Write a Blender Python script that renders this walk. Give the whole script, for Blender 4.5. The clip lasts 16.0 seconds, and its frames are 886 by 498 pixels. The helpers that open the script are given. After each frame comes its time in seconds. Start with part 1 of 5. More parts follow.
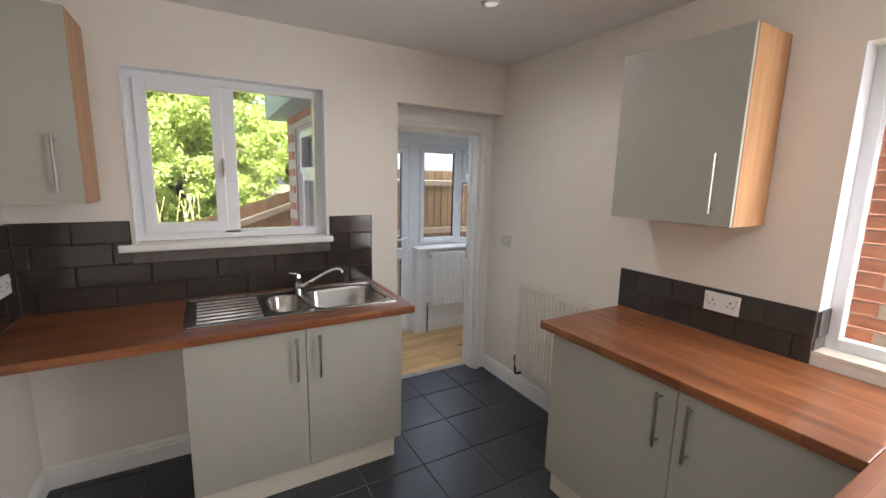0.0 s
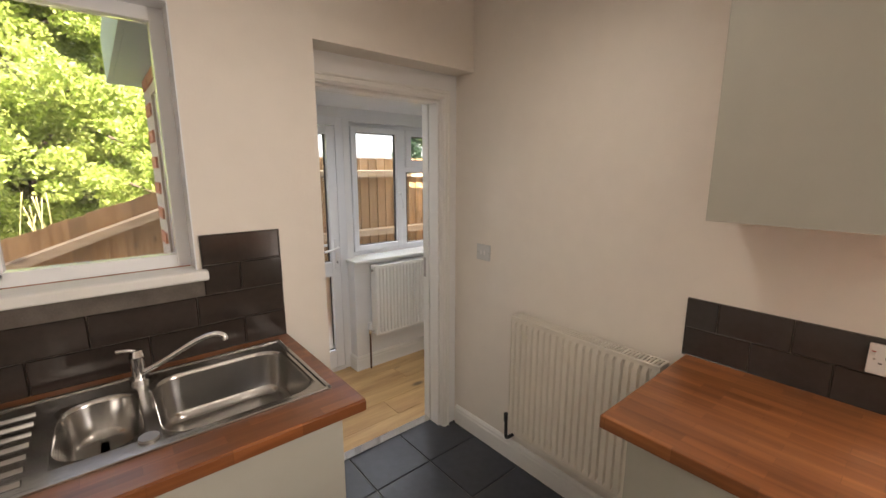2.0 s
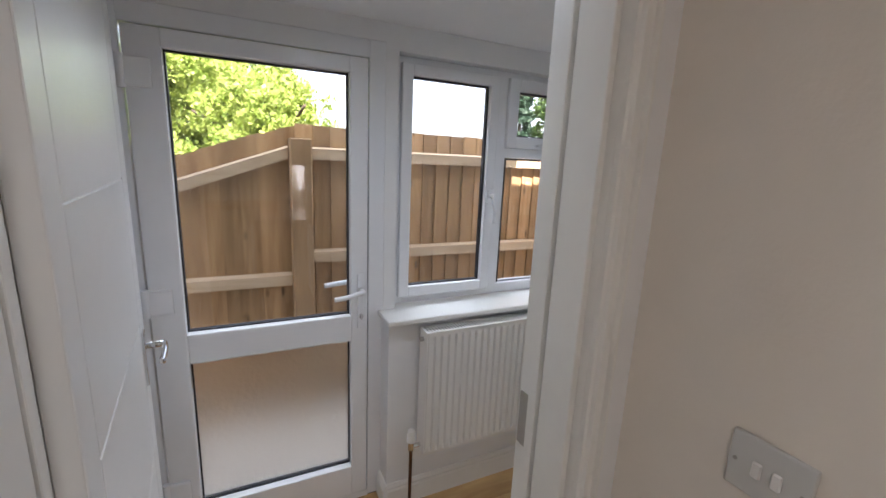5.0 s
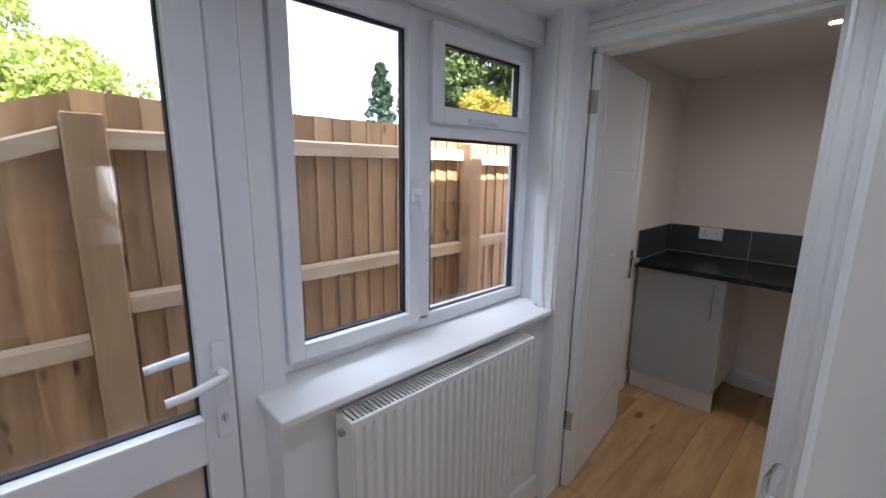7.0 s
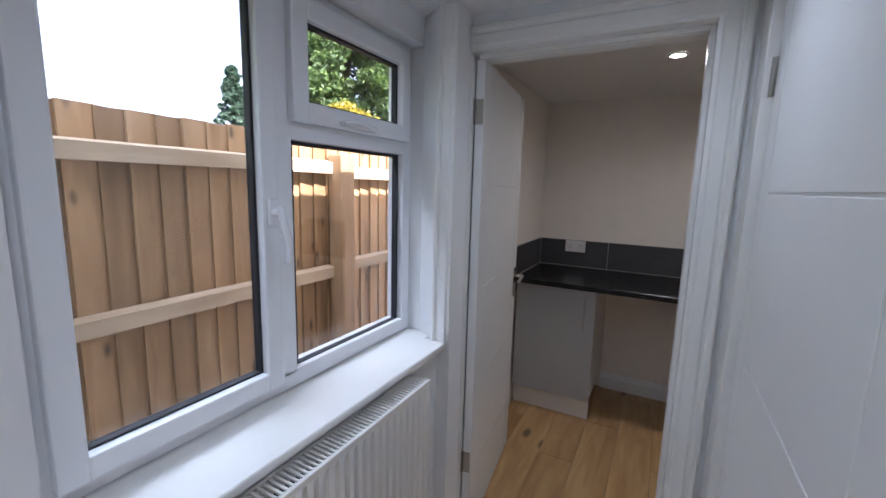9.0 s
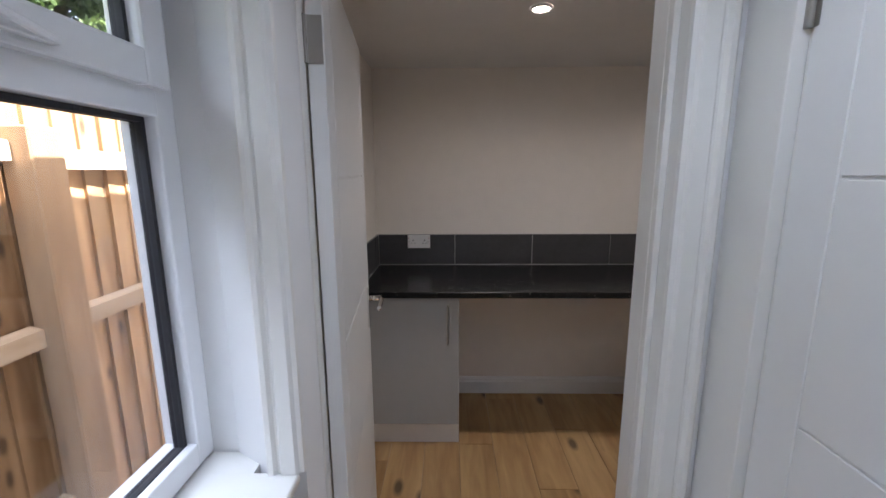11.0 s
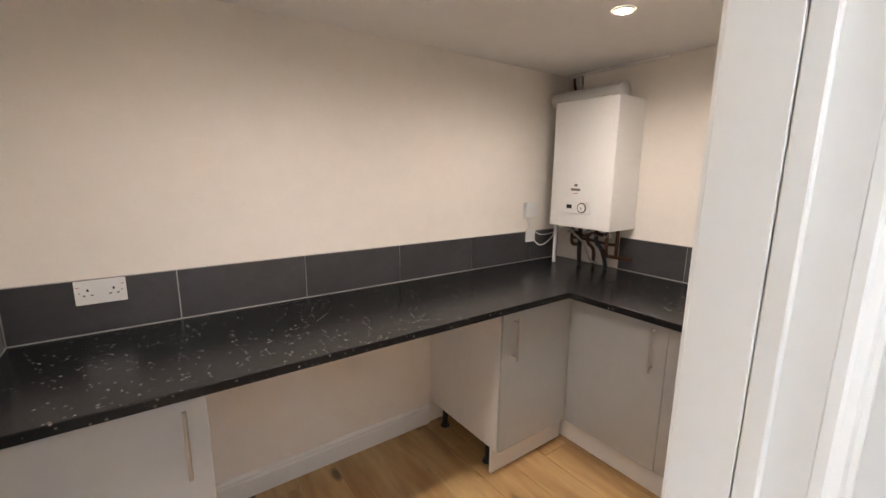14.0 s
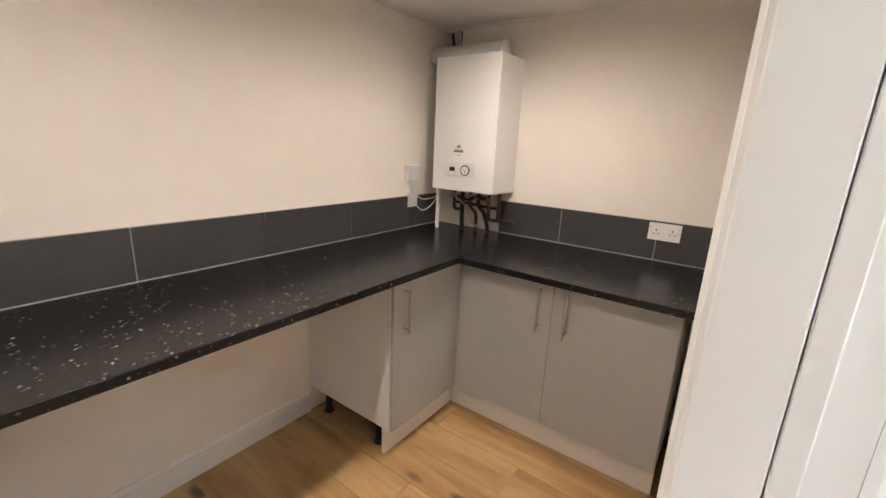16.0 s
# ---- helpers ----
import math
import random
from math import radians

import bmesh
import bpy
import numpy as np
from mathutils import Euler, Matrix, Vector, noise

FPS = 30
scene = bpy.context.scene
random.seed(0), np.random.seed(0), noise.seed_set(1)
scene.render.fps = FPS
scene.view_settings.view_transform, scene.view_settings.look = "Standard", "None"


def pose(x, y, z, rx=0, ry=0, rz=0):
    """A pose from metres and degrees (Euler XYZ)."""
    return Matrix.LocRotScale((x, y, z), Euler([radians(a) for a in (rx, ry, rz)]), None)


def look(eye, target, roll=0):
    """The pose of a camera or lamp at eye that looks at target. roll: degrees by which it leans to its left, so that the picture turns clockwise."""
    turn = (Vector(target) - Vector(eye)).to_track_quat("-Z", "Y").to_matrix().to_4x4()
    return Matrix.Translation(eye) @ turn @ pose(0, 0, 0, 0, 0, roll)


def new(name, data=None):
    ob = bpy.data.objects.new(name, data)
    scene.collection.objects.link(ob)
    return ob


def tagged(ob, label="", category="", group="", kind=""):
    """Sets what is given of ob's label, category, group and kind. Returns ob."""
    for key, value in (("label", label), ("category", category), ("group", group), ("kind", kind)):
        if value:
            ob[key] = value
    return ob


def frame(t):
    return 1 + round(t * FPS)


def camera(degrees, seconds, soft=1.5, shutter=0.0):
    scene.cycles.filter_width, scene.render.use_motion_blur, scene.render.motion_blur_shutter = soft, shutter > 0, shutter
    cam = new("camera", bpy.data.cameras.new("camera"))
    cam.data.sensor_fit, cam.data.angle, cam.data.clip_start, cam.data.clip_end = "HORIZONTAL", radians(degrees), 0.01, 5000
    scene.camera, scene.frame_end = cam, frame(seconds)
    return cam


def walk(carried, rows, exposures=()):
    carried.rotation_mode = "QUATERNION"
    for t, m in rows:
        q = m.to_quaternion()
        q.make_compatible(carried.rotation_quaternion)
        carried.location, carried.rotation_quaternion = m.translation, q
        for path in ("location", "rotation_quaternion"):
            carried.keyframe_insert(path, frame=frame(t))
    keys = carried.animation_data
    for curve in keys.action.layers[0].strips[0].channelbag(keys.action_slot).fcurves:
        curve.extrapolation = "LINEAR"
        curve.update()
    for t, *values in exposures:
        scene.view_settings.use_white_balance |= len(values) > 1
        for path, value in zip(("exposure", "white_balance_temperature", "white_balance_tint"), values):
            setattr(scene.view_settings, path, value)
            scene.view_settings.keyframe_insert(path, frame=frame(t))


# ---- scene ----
cam = camera(94.1, 16.0)
PATH = [
    (0, (0.031, -0.23, 1.633), (1.02, 1.476, 1.3), 1.3),
    (0.5, (0.079, 0.006, 1.627), (1.165, 1.649, 1.28), 0.6),
    (1, (0.116, 0.256, 1.617), (1.355, 1.783, 1.254), -0.6),
    (1.5, (0.237, 0.477, 1.603), (1.531, 1.952, 1.219), -0.3),
    (2, (0.44, 0.696, 1.616), (1.702, 2.203, 1.242), -0.0),
    (2.5, (0.605, 0.924, 1.604), (1.826, 2.466, 1.243), -0.1),
    (3, (0.759, 1.186, 1.61), (1.929, 2.766, 1.247), 0.5),
    (3.5, (0.963, 1.391, 1.601), (2.055, 3.025, 1.232), 1.9),
    (3.7, (1.049, 1.472, 1.609), (2.09, 3.136, 1.221), 2.5),
    (5.8, (1.516, 2.337, 1.497), (2.342, 4.111, 1.083), 2.1),
    (6, (1.531, 2.418, 1.48), (2.42, 4.163, 1.075), 1.6),
    (6.3, (1.535, 2.52, 1.479), (2.583, 4.18, 1.098), 0.7),
    (6.5, (1.56, 2.568, 1.504), (2.704, 4.163, 1.122), 0.5),
    (7, (1.583, 2.652, 1.495), (2.948, 4.063, 1.111), 0.8),
    (7.5, (1.606, 2.678, 1.49), (3.067, 3.982, 1.084), 1.0),
    (8, (1.633, 2.698, 1.483), (3.179, 3.903, 1.085), 1.4),
    (8.5, (1.671, 2.746, 1.483), (3.323, 3.818, 1.134), 2.6),
    (9, (1.766, 2.848, 1.491), (3.512, 3.776, 1.189), 1.5),
    (9.5, (1.898, 2.952, 1.502), (3.735, 3.68, 1.193), 1.1),
    (10, (2.043, 3.074, 1.508), (3.966, 3.511, 1.18), 0.1),
    (10.2, (2.1, 3.113, 1.518), (4.04, 3.452, 1.17), -0.2),
    (12.3, (2.757, 3.260, 1.472), (4.680, 2.808, 1.15), 0.7),
    (12.5, (2.823, 3.264, 1.497), (4.717, 2.712, 1.169), 0.8),
    (13, (2.942, 3.269, 1.508), (4.758, 2.495, 1.185), 0.2),
    (13.5, (3.031, 3.263, 1.507), (4.744, 2.287, 1.169), 0.4),
    (14, (3.096, 3.254, 1.505), (4.690, 2.105, 1.130), 0.6),
    (14.5, (3.149, 3.242, 1.499), (4.629, 1.960, 1.095), 0.7),
    (15, (3.184, 3.234, 1.483), (4.554, 1.844, 1.046), 1.1),
    (15.5, (3.215, 3.211, 1.469), (4.468, 1.722, 1.008), 1.3),
    (16, (3.284, 3.176, 1.443), (4.414, 1.603, 0.944), 2.6),
]
walk(cam, [(t, look(eye, target, roll)) for t, eye, target, roll in PATH],
     exposures=[(0.0, 2.82, 6050, 12), (1.0, 2.74, 7100, 14), (2.5, 2.9, 7000, 15), (3.7, 2.85, 6250, 15), (5.8, 2.48, 6300, 15), (7.0, 2.5, 5900, 17), (8.0, 2.5, 5800, 17),
                (10.2, 2.55, 5700, 17), (12.3, 3.6, 6500, 17), (13.0, 3.95, 6500, 17), (14.5, 4.15, 6700, 17), (16.0, 4.2, 6800, 17)])

# ---- world, sun and exposure ----
SUN_EL, SUN_AZ = radians(50), radians(183)   # height, and bearing clockwise from +y
world = bpy.data.worlds.new("world")
scene.world = world
world.use_nodes = True
wn, wl = world.node_tree.nodes, world.node_tree.links
sky = wn.new("ShaderNodeTexSky")
sky.sky_type, sky.sun_disc, sky.sun_elevation, sky.sun_rotation = "NISHITA", False, SUN_EL, SUN_AZ
sky.air_density, sky.dust_density, sky.ozone_density = 0.8, 3.5, 0.6
haze = wn.new("ShaderNodeHueSaturation")   # thin bright haze
haze.inputs["Saturation"].default_value = 0.5
wl.new(sky.outputs[0], haze.inputs["Color"])
wl.new(haze.outputs[0], wn["Background"].inputs[0])
wn["Background"].inputs[1].default_value = 0.15

sun_data = bpy.data.lights.new("sun", "SUN")
sun_data.energy, sun_data.angle, sun_data.color = 5.0, radians(0.5), (1.0, 0.93, 0.82)
sun = new("sun", sun_data)
sun_way = Vector((math.sin(SUN_AZ) * math.cos(SUN_EL), math.cos(SUN_AZ) * math.cos(SUN_EL), math.sin(SUN_EL)))
sun.matrix_world = look(sun_way * 30, (0, 0, 0))


def area_lamp(name, m, sx, sy, watts, colour):
    d = bpy.data.lights.new(name, "AREA")
    d.shape, d.size, d.size_y, d.energy, d.color = "RECTANGLE", sx, sy, watts, colour
    ob = new(name, d)
    ob.matrix_world = m
    return ob


def spot_lamp(name, x, y, z, watts, colour, size=172, soft=0.04):
    d = bpy.data.lights.new(name, "SPOT")
    d.energy, d.color, d.spot_size, d.spot_blend, d.shadow_soft_size = watts, colour, radians(size), 1.0, soft
    ob = new(name, d)
    ob.matrix_world = look((x, y, z), (x, y, 0))
    return ob


# daylight in the part of the kitchen's east window beyond the view
area_lamp("window_light", look((2.12, -0.62, 1.56), (0, -0.4, 1.2)), 1.3, 1.0, 6, (1.0, 0.97, 0.92))
# added area lamp over the fence, extra skylight through the lobby window and glazed door
area_lamp("sky_fill_lamp", look((2.4, 4.60, 2.78), (2.5, 2.65, 0.85)), 2.6, 0.5, 7.0, (0.82, 0.92, 1.0))
WARM = (1.0, 0.94, 0.86)
KITCHEN_SPOTS = [(1.27, 1.5), (0.1, 1.35), (1.27, -0.6), (0.1, -0.6), (0.1, -1.9)]
LOBBY_SPOTS = [(1.72, 2.97), (2.72, 2.97)]
UTILITY_SPOTS = [(4.07, 2.86), (4.11, 1.67)]
# Added fill at unlit downlights; only the first fixture is known, the rest invented.
for x, y in KITCHEN_SPOTS:
    spot_lamp("kitchen_fill_lamp", x, y, 2.445, (3.9 if x > 1 else 0.4) if y > 1 else 4.2, WARM, soft=0.12)
# Cool fill added at the lobby downlights, in place of bluish daylight.
for x, y in LOBBY_SPOTS:
    spot_lamp("lobby_fill_lamp", x, y, 2.065, 2.0, (0.82, 0.91, 1.0))
for x, y in UTILITY_SPOTS:
    spot_lamp("utility_lamp", x, y, 2.110, 3.0, WARM, 168)

# ---- materials ----


def mat(name, base, rough=0.5, metal=0.0, vary=0.0, scale=6.0, bump=0.0, bump_scale=60.0, coat=0.0, spec=0.5):
    """Plain surface with two scales of tone and a fine relief."""
    m = bpy.data.materials.new(name)
    m.use_nodes = True
    n, l = m.node_tree.nodes, m.node_tree.links
    b = n["Principled BSDF"]
    b.inputs["Roughness"].default_value, b.inputs["Metallic"].default_value = rough, metal
    b.inputs["Base Color"].default_value = (*base, 1)
    b.inputs["Specular IOR Level"].default_value = spec
    b.inputs["Coat Weight"].default_value = coat
    b.inputs["Coat Roughness"].default_value = 0.08
    co = n.new("ShaderNodeTexCoord")
    if vary:
        mix, prev = None, None
        for k, (sc, amount) in enumerate(((scale, vary), (scale * 9, vary * 0.6))):
            t = n.new("ShaderNodeTexNoise")
            t.inputs["Scale"].default_value, t.inputs["Detail"].default_value = sc, 6
            l.new(co.outputs["Object"], t.inputs["Vector"])
            r = n.new("ShaderNodeMapRange")
            r.inputs["From Min"].default_value, r.inputs["From Max"].default_value = 0.3, 0.7
            r.inputs["To Min"].default_value, r.inputs["To Max"].default_value = 1 - amount, 1 + amount
            l.new(t.outputs["Fac"], r.inputs["Value"])
            mix = n.new("ShaderNodeMix")
            mix.data_type, mix.blend_type = "RGBA", "MULTIPLY"
            mix.inputs["Factor"].default_value = 1
            if prev is None:
                mix.inputs["A"].default_value = (*base, 1)
            else:
                l.new(prev, mix.inputs["A"])
            l.new(r.outputs[0], mix.inputs["B"])
            prev = mix.outputs["Result"]
        l.new(prev, b.inputs["Base Color"])
    if bump:
        t = n.new("ShaderNodeTexNoise")
        t.inputs["Scale"].default_value, t.inputs["Detail"].default_value = bump_scale, 5
        l.new(co.outputs["Object"], t.inputs["Vector"])
        bp = n.new("ShaderNodeBump")
        bp.inputs["Strength"].default_value, bp.inputs["Distance"].default_value = bump, 0.004
        l.new(t.outputs["Fac"], bp.inputs["Height"])
        l.new(bp.outputs[0], b.inputs["Normal"])
    return m


def wood(name, dark, light, axis="X", grain=22.0, rough=0.4, knots=False, per_object=0.25, coat=0.0, staves=None, bump=0.15):
    """Wood with grain along an axis, tone by piece, and knots or glued staves where asked."""
    m = bpy.data.materials.new(name)
    m.use_nodes = True
    n, l = m.node_tree.nodes, m.node_tree.links
    b = n["Principled BSDF"]
    b.inputs["Roughness"].default_value = rough
    b.inputs["Coat Weight"].default_value, b.inputs["Coat Roughness"].default_value = coat, 0.2
    co, info = n.new("ShaderNodeTexCoord"), n.new("ShaderNodeObjectInfo")
    shift = n.new("ShaderNodeVectorMath")
    shift.operation = "MULTIPLY_ADD"
    comb = n.new("ShaderNodeCombineXYZ")
    for k in range(3):
        l.new(info.outputs["Random"], comb.inputs[k])
    shift.inputs[1].default_value = (9.1, 5.3, 7.7)
    l.new(comb.outputs[0], shift.inputs[0])
    l.new(co.outputs["Object"], shift.inputs[2])
    mp = n.new("ShaderNodeMapping")
    k = {"X": (1.2, grain, grain), "Y": (grain, 1.2, grain), "Z": (grain, grain, 1.2)}[axis]
    mp.inputs["Scale"].default_value = k
    l.new(shift.outputs[0], mp.inputs["Vector"])
    fine, broad = n.new("ShaderNodeTexNoise"), n.new("ShaderNodeTexNoise")
    fine.inputs["Scale"].default_value, fine.inputs["Detail"].default_value, fine.inputs["Distortion"].default_value = 2.2, 8, 0.6
    l.new(mp.outputs[0], fine.inputs["Vector"])
    broad.inputs["Scale"].default_value, broad.inputs["Detail"].default_value = 0.5, 4
    l.new(mp.outputs[0], broad.inputs["Vector"])
    add = n.new("ShaderNodeMath")
    add.operation = "ADD"
    l.new(fine.outputs["Fac"], add.inputs[0])
    l.new(broad.outputs["Fac"], add.inputs[1])
    ramp = n.new("ShaderNodeMapRange")
    ramp.inputs["From Min"].default_value, ramp.inputs["From Max"].default_value = 0.72, 1.28
    l.new(add.outputs[0], ramp.inputs["Value"])
    mix = n.new("ShaderNodeMix")
    mix.data_type = "RGBA"
    mix.inputs["A"].default_value, mix.inputs["B"].default_value = (*dark, 1), (*light, 1)
    l.new(ramp.outputs[0], mix.inputs["Factor"])
    col = mix.outputs["Result"]

    def times(col, value, factor=1.0):
        mm = n.new("ShaderNodeMix")
        mm.data_type, mm.blend_type = "RGBA", "MULTIPLY"
        mm.inputs["Factor"].default_value = factor
        l.new(col, mm.inputs["A"])
        l.new(value, mm.inputs["B"])
        return mm.outputs["Result"]
    if per_object:
        r = n.new("ShaderNodeMapRange")
        r.inputs["To Min"].default_value, r.inputs["To Max"].default_value = 1 - per_object, 1 + per_object
        l.new(info.outputs["Random"], r.inputs["Value"])
        col = times(col, r.outputs[0])
    if staves:
        sw = n.new("ShaderNodeMapping")
        if staves[2] == "Y":
            sw.inputs["Rotation"].default_value = (0, 0, radians(90))
        l.new(co.outputs["Object"], sw.inputs["Vector"])
        br = n.new("ShaderNodeTexBrick")
        br.offset = 0.37
        br.inputs["Scale"].default_value = 1
        br.inputs["Brick Width"].default_value, br.inputs["Row Height"].default_value = staves[0], staves[1]
        br.inputs["Mortar Size"].default_value = 0.0006
        br.inputs["Color1"].default_value, br.inputs["Color2"].default_value, br.inputs["Mortar"].default_value = (0.68, 0.62, 0.58, 1), (1.2, 1.2, 1.2, 1), (0.6, 0.55, 0.5, 1)
        l.new(sw.outputs[0], br.inputs["Vector"])
        col = times(col, br.outputs["Color"], 0.75)
    if knots:
        km = n.new("ShaderNodeMapping")
        km.inputs["Scale"].default_value = {"X": (0.45, 1, 1), "Y": (1, 0.45, 1), "Z": (1, 1, 0.45)}[axis]
        l.new(shift.outputs[0], km.inputs["Vector"])
        vo = n.new("ShaderNodeTexVoronoi")
        vo.inputs["Scale"].default_value = knots
        l.new(km.outputs[0], vo.inputs["Vector"])
        r = n.new("ShaderNodeMapRange")
        r.inputs["From Min"].default_value, r.inputs["From Max"].default_value = 0.07, 0.17
        r.inputs["To Min"].default_value = 0.28
        l.new(vo.outputs["Distance"], r.inputs["Value"])
        col = times(col, r.outputs[0])
    l.new(col, b.inputs["Base Color"])
    bp = n.new("ShaderNodeBump")
    bp.inputs["Strength"].default_value, bp.inputs["Distance"].default_value = bump, 0.003
    l.new(fine.outputs["Fac"], bp.inputs["Height"])
    l.new(bp.outputs[0], b.inputs["Normal"])
    return m


def glass(name, rough=0.0, bump=0.0):
    m = bpy.data.materials.new(name)
    m.use_nodes = True
    n, l = m.node_tree.nodes, m.node_tree.links
    b = n["Principled BSDF"]
    b.inputs["Transmission Weight"].default_value, b.inputs["Roughness"].default_value, b.inputs["IOR"].default_value = 1.0, rough, 1.45
    if bump:
        co, t, bp = n.new("ShaderNodeTexCoord"), n.new("ShaderNodeTexNoise"), n.new("ShaderNodeBump")
        t.inputs["Scale"].default_value, t.inputs["Detail"].default_value = 45, 2
        l.new(co.outputs["Object"], t.inputs["Vector"])
        bp.inputs["Strength"].default_value, bp.inputs["Distance"].default_value = bump, 0.01
        l.new(t.outputs["Fac"], bp.inputs["Height"])
        l.new(bp.outputs[0], b.inputs["Normal"])
    return m


def glow(name, colour, strength):
    m = bpy.data.materials.new(name)
    m.use_nodes = True
    b = m.node_tree.nodes["Principled BSDF"]
    b.inputs["Emission Color"].default_value, b.inputs["Emission Strength"].default_value = (*colour, 1), strength
    return m


def speckled(name, base, fleck, rough=0.25):
    """Dark laminate with small pale flecks."""
    m = mat(name, base, rough, bump=0.04, bump_scale=220, spec=0.3)
    n, l = m.node_tree.nodes, m.node_tree.links
    b, co = n["Principled BSDF"], n["Texture Coordinate"]
    v, t = n.new("ShaderNodeTexVoronoi"), n.new("ShaderNodeTexNoise")
    v.inputs["Scale"].default_value = 58
    v.inputs["Randomness"].default_value = 1.0
    t.inputs["Scale"].default_value, t.inputs["Detail"].default_value = 30, 2
    l.new(co.outputs["Object"], v.inputs["Vector"])
    l.new(co.outputs["Object"], t.inputs["Vector"])
    r1, r2, mul, mix = n.new("ShaderNodeMapRange"), n.new("ShaderNodeMapRange"), n.new("ShaderNodeMath"), n.new("ShaderNodeMix")
    r1.inputs["From Min"].default_value, r1.inputs["From Max"].default_value = 0.30, 0.18
    r2.inputs["From Min"].default_value, r2.inputs["From Max"].default_value = 0.50, 0.66
    l.new(v.outputs["Distance"], r1.inputs["Value"])
    l.new(t.outputs["Fac"], r2.inputs["Value"])
    mul.operation, mix.data_type = "MULTIPLY", "RGBA"
    l.new(r1.outputs[0], mul.inputs[0])
    l.new(r2.outputs[0], mul.inputs[1])
    l.new(mul.outputs[0], mix.inputs["Factor"])
    mix.inputs["A"].default_value, mix.inputs["B"].default_value = (*base, 1), (*fleck, 1)
    l.new(mix.outputs["Result"], b.inputs["Base Color"])
    return m


def leaf_mat(name, a, b_):
    m = mat(name, a, 0.55)
    n, l = m.node_tree.nodes, m.node_tree.links
    g, mix, b = n.new("ShaderNodeNewGeometry"), n.new("ShaderNodeMix"), n["Principled BSDF"]
    mix.data_type = "RGBA"
    mix.inputs["A"].default_value, mix.inputs["B"].default_value = (*a, 1), (*b_, 1)
    l.new(g.outputs["Random Per Island"], mix.inputs["Factor"])
    l.new(mix.outputs["Result"], b.inputs["Base Color"])
    tr, ms = n.new("ShaderNodeBsdfTranslucent"), n.new("ShaderNodeMixShader")
    l.new(mix.outputs["Result"], tr.inputs["Color"])
    ms.inputs[0].default_value = 0.4
    l.new(b.outputs[0], ms.inputs[1])
    l.new(tr.outputs[0], ms.inputs[2])
    l.new(ms.outputs[0], n["Material Output"].inputs["Surface"])
    return m


M_WALL = mat("warm_wall_paint", (0.80, 0.745, 0.675), 0.75, vary=0.025, scale=1.2, bump=0.12, bump_scale=120)
M_WALLW = mat("white_wall_paint", (0.80, 0.80, 0.80), 0.7, vary=0.02, scale=1.2, bump=0.12, bump_scale=120)
M_CEIL = mat("ceiling_paint", (0.78, 0.76, 0.73), 0.85, vary=0.02, scale=1.5, bump=0.1, bump_scale=150)
M_TRIM = mat("white_gloss_paint", (0.80, 0.79, 0.76), 0.28, vary=0.015, scale=3, bump=0.05, bump_scale=40)
M_DOOR = mat("white_door_paint", (0.80, 0.80, 0.79), 0.35, vary=0.015, scale=2, bump=0.06, bump_scale=90)
M_UPVC = mat("white_upvc", (0.82, 0.83, 0.85), 0.22, vary=0.01, scale=4)
M_GASKET = mat("black_gasket", (0.02, 0.02, 0.025), 0.6)
M_SAGE = mat("sage_grey_door", (0.40, 0.385, 0.33), 0.38, vary=0.03, scale=1.5, bump=0.03, bump_scale=180)
M_GREY = mat("light_grey_door", (0.42, 0.425, 0.42), 0.35, vary=0.03, scale=1.5, bump=0.03, bump_scale=180)
M_MELA = mat("white_melamine", (0.76, 0.74, 0.71), 0.4, vary=0.02, scale=2)
M_PLINTH = mat("cream_plinth", (0.74, 0.68, 0.58), 0.45, vary=0.03, scale=2)
M_OAK = wood("oak_carcass", (0.36, 0.18, 0.075), (0.55, 0.31, 0.15), "Z", 14, 0.4, per_object=0.05)
M_TOPX = wood("wood_worktop_along_x", (0.14, 0.042, 0.012), (0.29, 0.105, 0.035), "X", 16, 0.33, per_object=0, coat=0.25, staves=(0.17, 0.036, "X"), bump=0.05)
M_TOPY = wood("wood_worktop_along_y", (0.15, 0.046, 0.014), (0.32, 0.12, 0.042), "Y", 16, 0.33, per_object=0, coat=0.25, staves=(0.17, 0.036, "Y"), bump=0.05)
M_BTILE = mat("brown_black_gloss_tile", (0.035, 0.026, 0.022), 0.14, vary=0.15, scale=5, bump=0.12, bump_scale=9, coat=0.4)
M_BTILE2 = mat("dark_brown_wall_tile", (0.045, 0.038, 0.036), 0.25, vary=0.15, scale=5, bump=0.1, bump_scale=12, coat=0.2)
M_UTILE = mat("charcoal_wall_tile", (0.055, 0.054, 0.056), 0.32, vary=0.12, scale=4, bump=0.05, bump_scale=60)
M_GROUTD = mat("dark_grout", (0.13, 0.11, 0.095), 0.9, vary=0.2, scale=20)
M_GROUTL = mat("pale_grout", (0.42, 0.40, 0.37), 0.9, vary=0.15, scale=20)
M_SEAL = mat("white_sealant", (0.40, 0.39, 0.36), 0.5, vary=0.1, scale=10)
M_SLATE = mat("dark_slate_tile", (0.040, 0.043, 0.053), 0.30, vary=0.25, scale=3, bump=0.04, bump_scale=9)
M_FGROUT = mat("grey_floor_grout", (0.13, 0.115, 0.10), 0.9, vary=0.2, scale=18)
M_STEEL = mat("brushed_steel", (0.42, 0.405, 0.385), 0.2, 1.0, vary=0.06, scale=6, bump=0.03, bump_scale=300)
M_CHROME = mat("chrome", (0.75, 0.75, 0.75), 0.09, 1.0)
M_SATIN = mat("satin_nickel", (0.45, 0.43, 0.40), 0.3, 1.0)
